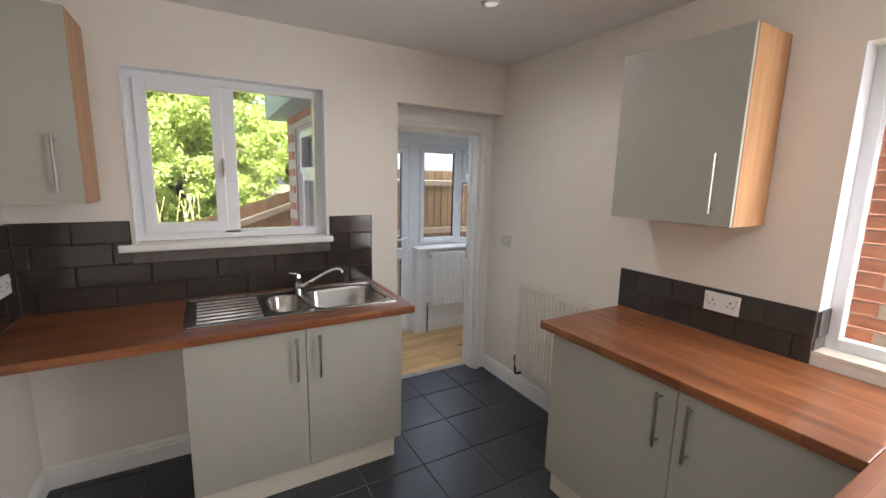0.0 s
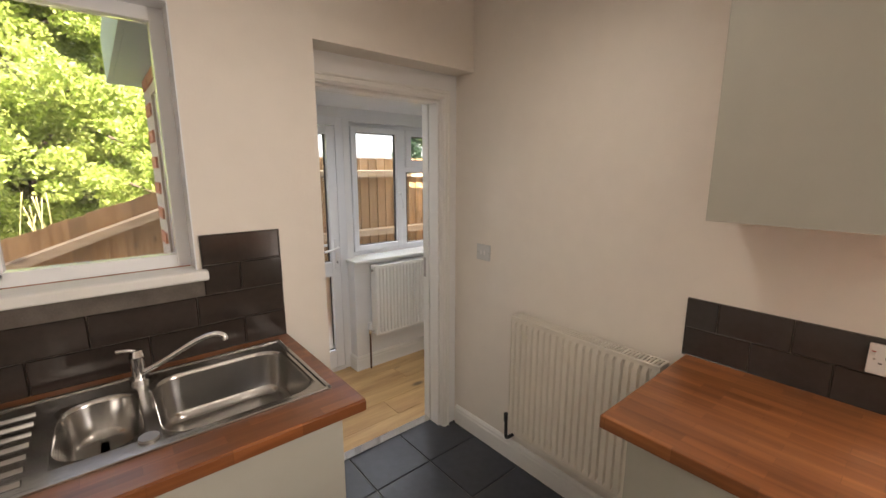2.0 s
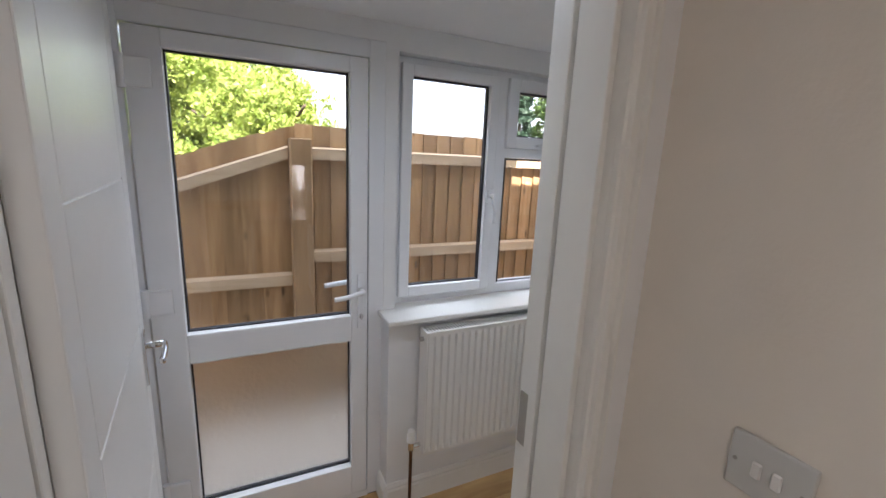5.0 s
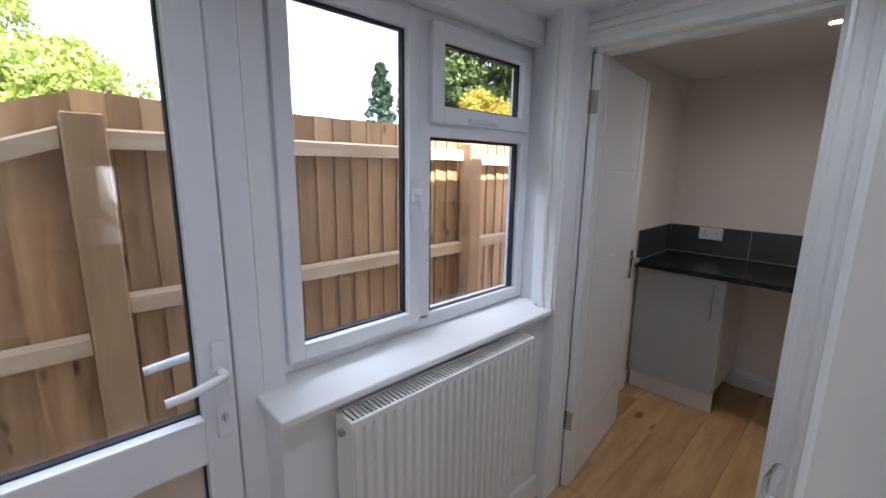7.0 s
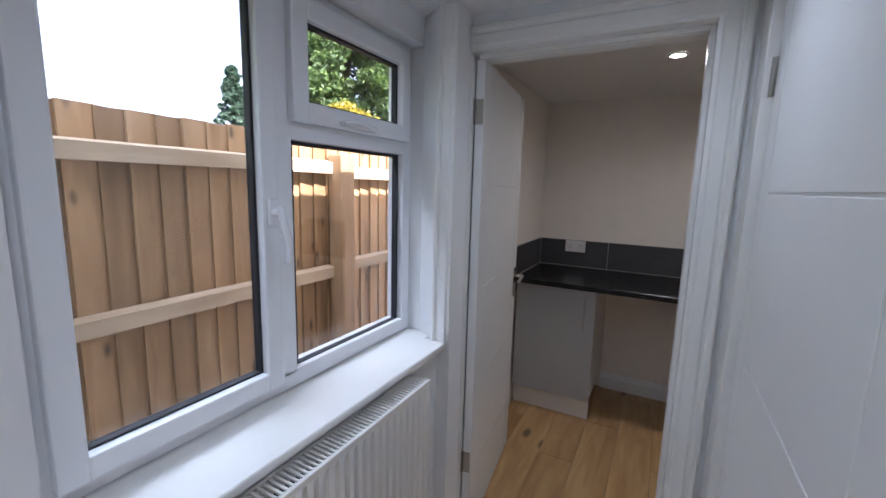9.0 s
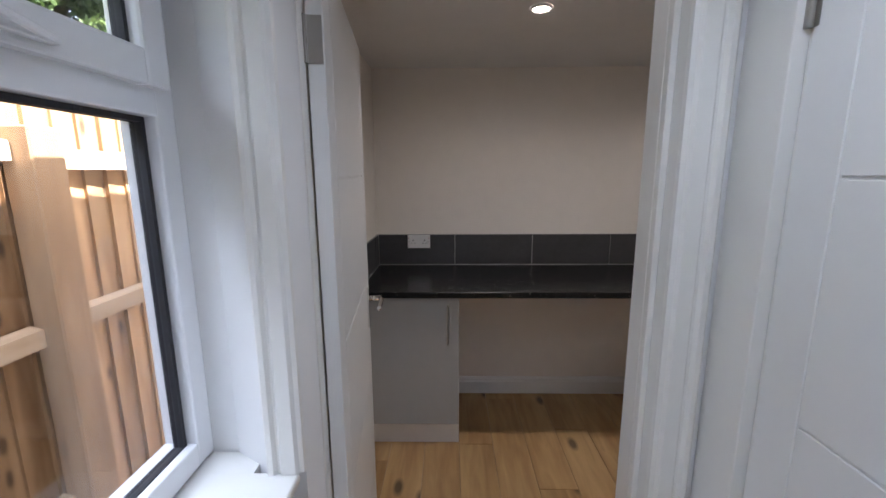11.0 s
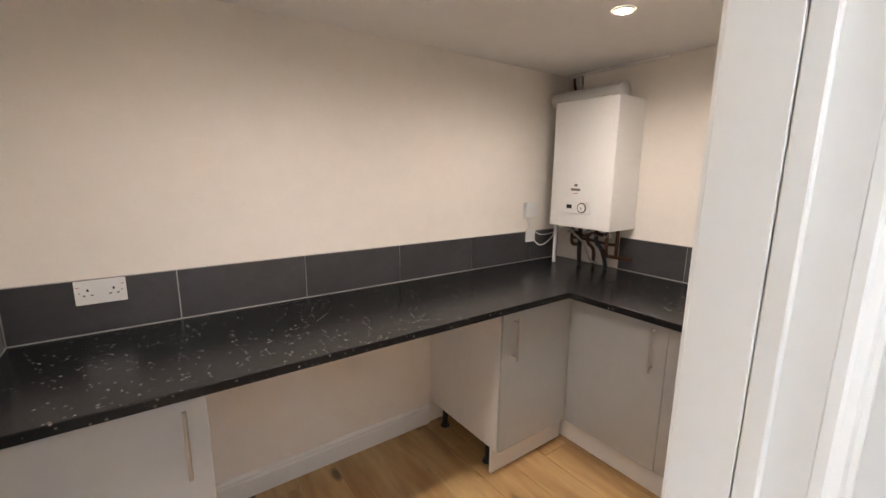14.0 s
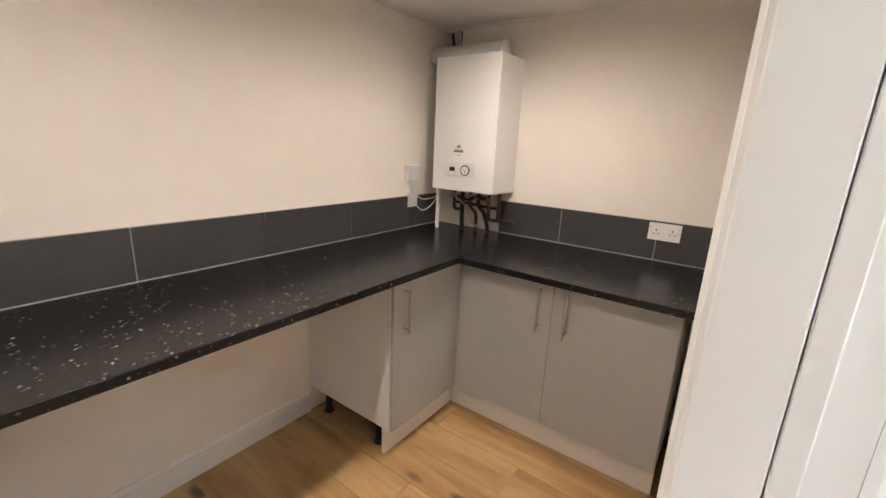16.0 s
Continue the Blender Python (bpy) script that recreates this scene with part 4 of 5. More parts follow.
# ---- radiators ----
def radiator(label, w, h, m, valve_x, group, dark_valve=False, enamel=None):
    """Local: front face at y 0 towards -y, width along x, bottom at z 0, wall at y 0.10."""
    r = thing("radiator", label, "radiator", group, m)
    enamel = enamel or M_RAD
    bm = bmesh.new()
    n = int(round(w / 0.0333))
    p = w / n
    prof = []
    for k in range(n):
        x = k * p
        prof += [(x + p * 0.04, 0.012), (x + p * 0.20, 0.0), (x + p * 0.68, 0.0), (x + p * 0.84, 0.012)]
    zs = [0.0, 0.014, 0.034, h - 0.034, h - 0.014, h]
    rows = []
    for z in zs:
        flat = z in (zs[0], zs[1], zs[-1], zs[-2])
        rows.append([bm.verts.new((x, 0.003 if flat else y, z)) for x, y in [(0, 0.003)] + prof + [(w, 0.003)]])
    for a, b in zip(rows, rows[1:]):
        for i in range(len(a) - 1):
            bm.faces.new((a[i], a[i + 1], b[i + 1], b[i]))
    box(bm, 0, w, 0.0125, 0.018, 0.001, h - 0.001)
    box(bm, 0, w, 0.062, 0.074, 0.004, h - 0.004)
    part("front_panel", bm, enamel, r, "ribbed white enamel panel")
    for x0 in (-0.003, w - 0.001):
        bm = bmesh.new()
        box(bm, x0, x0 + 0.004, 0.001, 0.078, 0.01, h + 0.004, 0.001, 1)
        part("side_panel", bm, enamel, r)
    bm = bmesh.new()
    box(bm, 0.0, w, 0.0, 0.010, h - 0.003, h + 0.006, 0.002, 1)
    box(bm, 0.0, w, 0.068, 0.078, h - 0.003, h + 0.006, 0.002, 1)
    k = int(w / 0.014)
    for i in range(k + 1):
        x = i * (w - 0.006) / k
        box(bm, x, x + 0.006, 0.010, 0.068, h, h + 0.005)
    g = part("top_grille", bm, enamel, r, "slotted white top grille")
    # Black block puts the shade between the panels into colour, no fins modelled.
    bm = bmesh.new()
    box(bm, 0.01, w - 0.01, 0.018, 0.060, 0.02, h - 0.03)
    part("shade_block", bm, M_DARK, r, "black block for the shade between the panels")
    for x in (w * 0.15, w * 0.85):
        bm = bmesh.new()
        box(bm, x - 0.015, x + 0.015, 0.074, 0.1, 0.06, h - 0.06)
        part("bracket", bm, M_RAD, r)
    s = -1 if valve_x <= 0 else 1
    bm = bmesh.new()
    x = 0 if valve_x <= 0 else w
    cyl(bm, (x, 0.04, 0.035), (x + s * 0.045, 0.04, 0.035), 0.010, 12)
    cyl(bm, (x + s * 0.045, 0.04, 0.02), (x + s * 0.045, 0.04, 0.06), 0.014, 14)
    v = part("valve", bm, M_CHROME if not dark_valve else M_DARK, r, "radiator valve")
    bm = bmesh.new()
    if dark_valve:
        tube(bm, curve_pts([(x + s * 0.045, 0.04, 0.02), (x + s * 0.045, 0.04, -0.06), (x + s * 0.045, 0.05, -0.085), (x + s * 0.045, 0.098, -0.09)], 6), 0.009)
        part("pipe", bm, M_DARK, v, "black tail pipe")
    else:
        cyl(bm, (x + s * 0.045, 0.04, 0.06), (x + s * 0.045, 0.04, 0.115), 0.019, 18, 0.015)
        part("valve_cap", bm, M_PLASTIC, v, "white plastic valve cap")
        bm = bmesh.new()
        cyl(bm, (x + s * 0.045, 0.04, 0.02), (x + s * 0.045, 0.04, -0.28), 0.0075, 12)
        part("pipe", bm, M_COPPER, v, "copper tail pipe")
    for a, b in (((-0.001, 0.04, h - 0.035), (-0.016, 0.04, h - 0.035)), ((w + 0.001, 0.04, 0.035), (w + 0.018, 0.04, 0.035))):
        bm = bmesh.new()
        cyl(bm, a, b, 0.011, 6)
        part("bleed_plug", bm, M_SATIN, r)
    return r


radiator("cream white single panel radiator below the light switch", 0.70, 0.62, pose(1.93, 1.955, 0.292, 0, 0, -90), 0, "radiators", True, M_RADK)
radiator("white panel radiator under the lobby window sill", 0.79, 0.575, pose(2.062, 3.458, 0.295), 0, "radiators")


# ---- switches and sockets ----
def plate(name, label, w, h, m, kind, category):
    """Local: back at y 0 on the wall, face towards -y, centred."""
    s = thing(name, label, category, m=m)
    bm = bmesh.new()
    box(bm, -w / 2, w / 2, -0.009, 0, -h / 2, h / 2, 0.003, 3)
    part("plate", bm, M_PLATE if kind == "switch" else M_PLASTIC, s)
    if kind == "double":
        for cx in (-w * 0.25, w * 0.25):
            bm = bmesh.new()
            box(bm, cx - 0.003, cx + 0.003, -0.0096, -0.008, 0.004, 0.013)
            for dx in (-0.011, 0.011):
                box(bm, cx + dx - 0.004, cx + dx + 0.004, -0.0096, -0.008, -0.012, -0.008)
            part("pin_holes", bm, M_DARK, s)
            bm = bmesh.new()
            ox = cx + (0.026 if cx > 0 else -0.026)
            box(bm, ox - 0.006, ox + 0.006, -0.0125, -0.008, 0.008, 0.026, 0.002, 1)
            rk = part("rocker", bm, M_PLASTIC, s)
            bm = bmesh.new()
            box(bm, ox - 0.004, ox + 0.004, -0.0131, -0.012, 0.021, 0.0235)
            part("marker", bm, M_REDDOT, rk, "red marker")
    elif kind == "switch":
        for cx in (-0.012, 0.012):
            bm = bmesh.new()
            box(bm, cx - 0.006, cx + 0.006, -0.0135, -0.008, -0.012, 0.012, 0.002, 1)
            part("rocker", bm, M_PLASTIC, s)
    else:
        bm = bmesh.new()
        box(bm, -0.010, 0.010, -0.0125, -0.008, -0.014, 0.014, 0.002, 1)
        part("fuse_holder", bm, M_PLASTIC, s)
    for cx in (-w * 0.41, w * 0.41):
        bm = bmesh.new()
        cyl(bm, (cx, -0.0085, 0), (cx, -0.0098, 0), 0.003, 10)
        part("screw", bm, M_SATIN, s)
    return s


plate("light_switch", "white two-gang light switch on the kitchen wall", 0.098, 0.086, pose(KE, 2.245, 1.178, 0, 0, -90), "switch", "switch")
plate("socket", "white double socket set in the brown tiles", 0.146, 0.086, pose(2.012, 0.685, 1.115, 0, 0, -90), "double", "socket")
plate("socket", "white double socket in the utility splashback", 0.146, 0.086, pose(4.974, 3.416, 1.066, 0, 0, -90), "double", "socket")
plate("socket", "white double socket in the utility splashback near the corner", 0.146, 0.086, pose(3.571, 0.896, 1.06, 0, 0, 180), "double", "socket")
plate("socket", "white double socket on the tiled return by the sink", 0.146, 0.086, pose(KW + 0.011, 2.17, 1.14, 0, 0, 90), "double", "socket")
plate("fused_spur", "white fused spur plate below the thermostat box", 0.086, 0.086, pose(4.974, 1.185, 1.085, 0, 0, -90), "spur", "switch")

# ---- utility room ----
UG = "utility base units"
base_unit("light grey one-door base unit with a bar handle", 0.505, 0.59, [(0, 0.505, 0.445)], pose(4.388, 3.672, 0, 0, 0, -90), M_GREY, UG, M_MELA, M_MELA, h=0.878)
base_unit("light grey one-door corner unit with bare feet at the gap", 0.60, 0.59, [(0, 0.50, 0.07)], pose(4.388, 1.975, 0, 0, 0, -90), M_GREY, UG, M_MELA, M_MELA, h=0.878, feet=True, plinth_w=0.535)
base_unit("light grey two-door base unit under the black worktop", 1.10, 0.58, [(0.09, 0.593, 0.533), (0.593, 1.10, 0.66)], pose(4.48, 1.475, 0, 0, 0, 180), M_GREY, UG, M_MELA, M_MELA, h=0.878)
bm = bmesh.new()
box(bm, 4.338, 4.983, 0.888, 3.688, 0.878, 0.91, 0.005, 3)
solid("worktop", bm, M_BLACKTOP, "black speckled laminate worktop along the utility wall", "worktop", "utility worktops")
bm = bmesh.new()
box(bm, 3.30, 4.337, 0.888, 1.572, 0.878, 0.9095, 0.005, 3)
solid("worktop", bm, M_BLACKTOP, "black speckled laminate worktop under the boiler wall", "worktop", "utility worktops")
bm = bmesh.new()
box(bm, 4.974, 4.9845, 0.90, 3.68, 0.9095, 0.9125, 0.001, 1)
box(bm, 3.30, 4.97, 0.8855, 0.897, 0.9095, 0.9125, 0.001, 1)
box(bm, 4.39, 4.97, 3.676, 3.6895, 0.9095, 0.914, 0.001, 1)
solid("sealant", bm, M_SEAL, "white sealant bead along the utility worktop", "sealant")

boiler = thing("boiler", "white wall-hung gas boiler with a pressure dial", "boiler", m=pose(4.845, 1.147, 1.17, 0, 0, 180))
bm = bmesh.new()
box(bm, 0, 0.425, 0.0, 0.262, 0, 0.745, 0.006, 3)
case = part("case", bm, M_PLASTIC, boiler)
bm = bmesh.new()
box(bm, 0.10, 0.29, -0.004, 0.002, 0.085, 0.165, 0.004, 2)
cpanel = part("control_panel", bm, M_PLASTIC, boiler)
bm = bmesh.new()
box(bm, 0.128, 0.165, -0.0055, -0.003, 0.115, 0.138)
part("display", bm, M_DISPLAY, cpanel, "dark display")
bm = bmesh.new()
cyl(bm, (0.238, -0.003, 0.123), (0.238, -0.010, 0.123), 0.031, 28)
dial = part("pressure_dial", bm, M_BADGE, cpanel, "round pressure dial with a dark rim")
bm = bmesh.new()
cyl(bm, (0.238, -0.009, 0.123), (0.238, -0.0108, 0.123), 0.024, 28)
part("dial_face", bm, M_PLASTIC, dial)
bm = bmesh.new()
box(bm, 0.228, 0.240, -0.0115, -0.0108, 0.121, 0.125)
box(bm, 0.236, 0.240, -0.0115, -0.0108, 0.108, 0.123)
part("needle", bm, M_DARK, dial)
bm = bmesh.new()
box(bm, 0.150, 0.215, -0.0012, 0.001, 0.222, 0.236)
box(bm, 0.172, 0.194, -0.0012, 0.001, 0.248, 0.262)
part("badge", bm, M_BADGE, boiler, "plain grey badge")
bm = bmesh.new()
box(bm, 0.17, 0.20, -0.0012, 0.001, 0.205, 0.209)
part("badge_line", bm, M_REDDOT, boiler)
bm = bmesh.new()
cyl(bm, (0.30, 0.15, 0.744), (0.30, 0.15, 0.77), 0.05, 24)
cyl(bm, (0.36, 0.15, 0.785), (-0.13, 0.15, 0.785), 0.044, 24)
cyl(bm, (0.365, 0.15, 0.785), (0.345, 0.15, 0.785), 0.049, 24)
part("flue", bm, M_PLASTIC, boiler, "white flue pipe running to the wall", smooth=True)
for pts, r, mt in (
        ([(0.07, 0.15, 0), (0.07, 0.15, -0.12), (0.07, 0.20, -0.14), (0.02, 0.22, -0.14)], 0.011, M_COPPER),
        ([(0.13, 0.15, 0), (0.13, 0.15, -0.16), (0.13, 0.16, -0.256)], 0.014, M_DARK),
        ([(0.19, 0.15, 0), (0.19, 0.15, -0.10), (0.22, 0.17, -0.15), (0.22, 0.18, -0.256)], 0.011, M_COPPER),
        ([(0.25, 0.15, 0), (0.25, 0.15, -0.09), (0.28, 0.16, -0.13), (0.30, 0.17, -0.19), (0.31, 0.18, -0.256)], 0.013, M_DARK),
        ([(0.33, 0.14, 0), (0.33, 0.14, -0.15), (0.33, 0.20, -0.18), (0.46, 0.22, -0.18)], 0.011, M_COPPER),
        ([(0.39, 0.15, 0), (0.39, 0.15, -0.17)], 0.011, M_COPPER),
        ([(0.02, 0.22, -0.10), (0.15, 0.22, -0.10), (0.30, 0.22, -0.11), (0.36, 0.22, -0.10)], 0.009, M_COPPER),
        ([(0.05, 0.13, -0.02), (0.12, 0.11, -0.06), (0.20, 0.10, -0.11), (0.24, 0.11, -0.20), (0.27, 0.15, -0.23)], 0.007, M_SATIN),
        ([(0.10, 0.14, -0.05), (0.18, 0.13, -0.06), (0.25, 0.13, -0.04), (0.33, 0.13, -0.05)], 0.012, M_COPPER)):
    bm = bmesh.new()
    tube(bm, curve_pts(pts, 6), r)
    part("pipe", bm, mt, boiler, "bent pipe below the boiler", smooth=True)
for x in (0.07, 0.19, 0.25, 0.33):
    bm = bmesh.new()
    cyl(bm, (x, 0.15, -0.055), (x, 0.15, -0.03), 0.019, 6)
    box(bm, x - 0.006, x + 0.006, 0.10, 0.135, -0.052, -0.040, 0.002, 1)
    part("valve", bm, M_SATIN, boiler, "brass pipe valve")
bm = bmesh.new()
box(bm, -0.005, 0.012, 0.05, 0.07, -0.256, 0, 0.002, 1)
part("cable_cover", bm, M_PLASTIC, boiler, "white cable trunking")

tbox = thing("receiver_box", "small white heating receiver box on the utility wall", "control box", m=pose(4.985, 1.20, 1.255, 0, 0, -90))
bm = bmesh.new()
box(bm, -0.05, 0.05, -0.035, 0, -0.05, 0.05, 0.007, 3)
part("case", bm, M_PLASTIC, tbox)
bm = bmesh.new()
tube(bm, curve_pts([(0.0, -0.012, -0.05), (0.03, -0.015, -0.12), (0.10, -0.03, -0.17), (0.17, -0.09, -0.15), (0.22, -0.14, -0.11)]), 0.0035, 8)
part("cable", bm, M_PLASTIC, tbox, "thin white cable", smooth=True)
bm = bmesh.new()
tube(bm, curve_pts([(-0.02, -0.012, -0.05), (0.02, -0.02, -0.17), (0.07, -0.05, -0.235), (0.12, -0.09, -0.20), (0.16, -0.12, -0.12)]), 0.0035, 8)
part("cable", bm, M_PLASTIC, tbox, "thin white cable", smooth=True)

hole = thing("pipe_opening", "rough dark pipe opening at the top of the utility wall", "opening", m=pose(4.9165, 0.885, 2.074))
# Added dark sheet closes the hole against outside light.
bm = bmesh.new()
box(bm, -0.062, 0.062, -0.20, -0.18, -0.043, 0.043)
part("backing", bm, M_BARK, hole)
for x, r, mt in ((-0.045, 0.009, M_COPPER), (-0.02, 0.012, M_PLASTIC), (0.008, 0.009, M_PLASTIC), (0.03, 0.009, M_COPPER)):
    bm = bmesh.new()
    tube(bm, [(x, -0.05, -0.042), (x + 0.008, -0.045, 0.0), (x + 0.016, -0.05, 0.042)], r)
    part("pipe", bm, mt, hole)
bm = bmesh.new()
box(bm, 4.30, 4.983, 0.8865, 0.905, 2.113, 2.1235)
solid("trim_utility_ceiling", bm, M_CEIL, "rough plaster edge under the utility ceiling", "trim", kind="structure")

# ---- outdoors ----
bm = bmesh.new()
box(bm, -60, 60, -60, 90, -0.30, -0.16)
solid("ground", bm, M_GRASS, "rough garden ground", "ground", kind="structure")
bm = bmesh.new()
box(bm, -4, 8, 2.63, 4.60, -0.16, -0.06)
box(bm, 2.31, 3.02, -6, 2.47, -0.16, -0.06)
solid("pavement", bm, M_CONC, "pale concrete path round the house", "pavement", kind="structure")

fence = thing("fence", "closed-board pine fence with a sloping end panel", "fence", m=pose(0, 4.66, 0))
random.seed(5)


def top_at(x):
    if x < 1.70:
        return max(1.75 + (x - 1.70) * 0.335, 0.95)
    return 1.745


x = -2.6
while x < 7.0:
    bm = bmesh.new()
    za, zb = top_at(x), top_at(x + 0.12)
    if 3.28 < x:
        za = zb = 1.745
    jig = random.uniform(-0.006, 0.006)
    y0 = random.uniform(-0.002, 0.002)
    vs = [bm.verts.new(p) for p in ((0, y0, -0.1), (0.122, y0 + 0.016, -0.1), (0.122, y0 + 0.026, -0.1), (0, y0 + 0.024, -0.1),
                                    (0, y0, za + jig), (0.122, y0 + 0.016, zb + jig), (0.122, y0 + 0.026, zb + jig), (0, y0 + 0.024, za + jig))]
    for f in ((0, 1, 2, 3), (4, 7, 6, 5), (0, 4, 5, 1), (1, 5, 6, 2), (2, 6, 7, 3), (3, 7, 4, 0)):
        bm.faces.new([vs[k] for k in f])
    b = part("board", bm, M_FENCE, fence)
    b.location = (x, 0.0, 0)
    x += 0.102 + random.uniform(-0.004, 0.005)
for xp, top in ((1.71, 1.665), (-0.75, 1.05), (3.72, 1.66), (5.6, 1.66)):
    bm = bmesh.new()
    box(bm, xp - 0.06, xp + 0.06, -0.112, -0.006, -0.1, top, 0.006, 1)
    part("post", bm, M_POST, fence)
for xa, za, xb, zb in ((1.775, 1.585, 3.655, 1.585), (1.775, 0.955, 3.655, 0.955), (3.785, 1.56, 5.535, 1.56), (3.785, 0.97, 5.535, 0.97), (1.775, 0.30, 3.655, 0.30),
                       (-0.685, 0.75, 1.645, 1.585), (-0.685, 0.82, 1.645, 0.82)):
    if (xa, za) == (-0.685, 0.82):
        xa = -0.4
    bm = bmesh.new()
    hgt = 0.038
    vs = [bm.verts.new(p) for p in ((xa, -0.05, za - hgt), (xb, -0.05, zb - hgt), (xb, -0.004, zb - hgt), (xa, -0.004, za - hgt),
                                    (xa, -0.05, za + hgt - 0.012), (xb, -0.05, zb + hgt - 0.012), (xb, -0.004, zb + hgt), (xa, -0.004, za + hgt))]
    for f in ((0, 3, 2, 1), (4, 5, 6, 7), (0, 1, 5, 4), (1, 2, 6, 5), (2, 3, 7, 6), (3, 0, 4, 7)):
        bm.faces.new([vs[k] for k in f])
    part("rail", bm, M_RAIL, fence, "pale sawn rail")


def leaf_cloud(seed, clumps, n, size, shape):
    """Many small leaves in clumps; shape gives each clump's centre and radius."""
    rng = np.random.RandomState(seed)
    verts, faces = [], []
    for c in range(clumps):
        cx, cy, cz, cr = shape(rng, c / clumps)
        p = rng.normal(size=(n, 3))
        p /= np.linalg.norm(p, axis=1)[:, None]
        p *= (rng.uniform(0.25, 1.0, n) ** 0.5)[:, None] * cr
        p[:, 2] *= 0.75
        p += (cx, cy, cz)
        a = rng.normal(size=(n, 3))
        a /= np.linalg.norm(a, axis=1)[:, None]
        b = np.cross(a, rng.normal(size=(n, 3)))
        b /= np.linalg.norm(b, axis=1)[:, None]
        s = size * rng.uniform(0.6, 1.4, n)[:, None]
        k = len(verts)
        q = np.stack([p - a * s, p + b * s * 0.45, p + a * s, p - b * s * 0.45], 1).reshape(-1, 3)
        verts.extend(map(tuple, q))
        faces.extend([(k + 4 * i, k + 4 * i + 1, k + 4 * i + 2, k + 4 * i + 3) for i in range(n)])
    return verts, faces


def tree(label, h, spread, m, leaf, seed, clumps=150, n=150, size=0.055, low=0.15):
    t = thing("tree", label, "tree", "garden trees", m)
    bm = bmesh.new()
    rr = random.Random(seed)
    tube(bm, curve_pts([(0, 0, -0.2), (0.03 * h * 0.2, 0, h * 0.3), (-0.02 * h, 0.02 * h, h * 0.6), (0.01 * h, 0, h * 0.9)]), 0.03 * h * 0.6, 10)
    for k in range(7):
        a, z = rr.uniform(0, 6.28), h * rr.uniform(0.25, 0.7)
        tube(bm, curve_pts([(0, 0, z), (0.35 * spread * math.cos(a), 0.35 * spread * math.sin(a), z + 0.08 * h), (0.8 * spread * math.cos(a), 0.8 * spread * math.sin(a), z + 0.2 * h)]), 0.008 * h, 7)
    part("trunk", bm, M_BARK, t, smooth=True)

    def shape(rng, f):
        z = low + (1 - low) * rng.uniform(0, 1)
        prof = math.sin(math.pi * min(1, max(0.12, (z - low * 0.4) / (1 - low * 0.4)) ** 0.8)) ** 0.6
        a, r = rng.uniform(0, 6.28), spread * prof * math.sqrt(rng.uniform(0.1, 1))
        return r * math.cos(a), r * math.sin(a), z * h, rng.uniform(0.10, 0.24) * spread
    v, f = leaf_cloud(seed, clumps, n, size, shape)
    me = bpy.data.meshes.new("crown")
    me.from_pydata(v, [], f)
    me.materials.append(leaf)
    c = new("crown", me)
    c.parent = t
    return t


tree("bright green leafy tree beyond the fence", 7.2, 2.6, pose(-4.0, 12.2, -0.16), M_LEAF, 3, 420, 330, 0.055, 0.02)
tree("bright green leafy tree beyond the fence", 6.8, 2.4, pose(-0.5, 12.6, -0.16), M_LEAF, 4, 420, 330, 0.055, 0.02)
tree("bright green leafy tree beyond the fence", 5.0, 2.0, pose(-2.2, 10.4, -0.16), M_LEAF, 5, 360, 300, 0.045, 0.05)
tree("low yellow-green shrub beyond the fence", 2.95, 1.5, pose(1.9, 9.5, -0.16), M_LEAF, 6, 160, 220, 0.045, 0.05)
tree("dark green tree beyond the fence", 7.4, 3.0, pose(13.8, 13.2, -0.16), M_LEAFD, 7, 300, 260, 0.09, 0.1)
tree("yellow-leaved shrub beyond the fence", 3.7, 1.9, pose(11.3, 11.3, -0.16), M_LEAFY, 8, 200, 220, 0.06, 0.05)
tree("tall dark hedge tree beyond the fence", 8.0, 3.2, pose(-2.2, 15.5, -0.16), M_LEAF, 9, 300, 240, 0.09, 0.02)
tree("bright green leafy tree beyond the fence", 5.0, 2.2, pose(-7.5, 11.5, -0.16), M_LEAF, 10, 200, 170, 0.09, 0.05)

con = thing("tree", "slim blue-green conifer far beyond the fence", "tree", "garden trees", pose(17.6, 25, -0.16))
bm = bmesh.new()
tube(bm, [(0, 0, 0), (0, 0, 4), (0, 0, 7.8)], 0.12, 8)
part("trunk", bm, M_BARK, con)
v, f = leaf_cloud(21, 110, 80, 0.13, lambda rng, q: (lambda z, a, r: (r * math.cos(a), r * math.sin(a), z, 0.30))(1.5 + 6.4 * q, rng.uniform(0, 6.28), max(0.05, 1.5 * (1 - q) ** 0.8) * rng.uniform(0.3, 1.1)))
me = bpy.data.meshes.new("crown")
me.from_pydata(v, [], f)
me.materials.append(M_NEEDLE)
c = new("crown", me)
c.parent = con

canes = thing("cane_clump", "clump of thin pale canes beyond the fence", "shrub", m=pose(-0.75, 8.6, -0.16))
rc = random.Random(4)
for k in range(44):
    x, y, h = rc.uniform(-0.7, 0.7), rc.uniform(-0.3, 0.3), rc.uniform(1.1, 1.5)
    bm = bmesh.new()
    tube(bm, curve_pts([(x, y, 0), (x + rc.uniform(-0.05, 0.05), y, h * 0.5), (x + rc.uniform(-0.15, 0.15), y, h)], 4), 0.007, 5)
    part("cane", bm, M_CANE, canes, smooth=True)

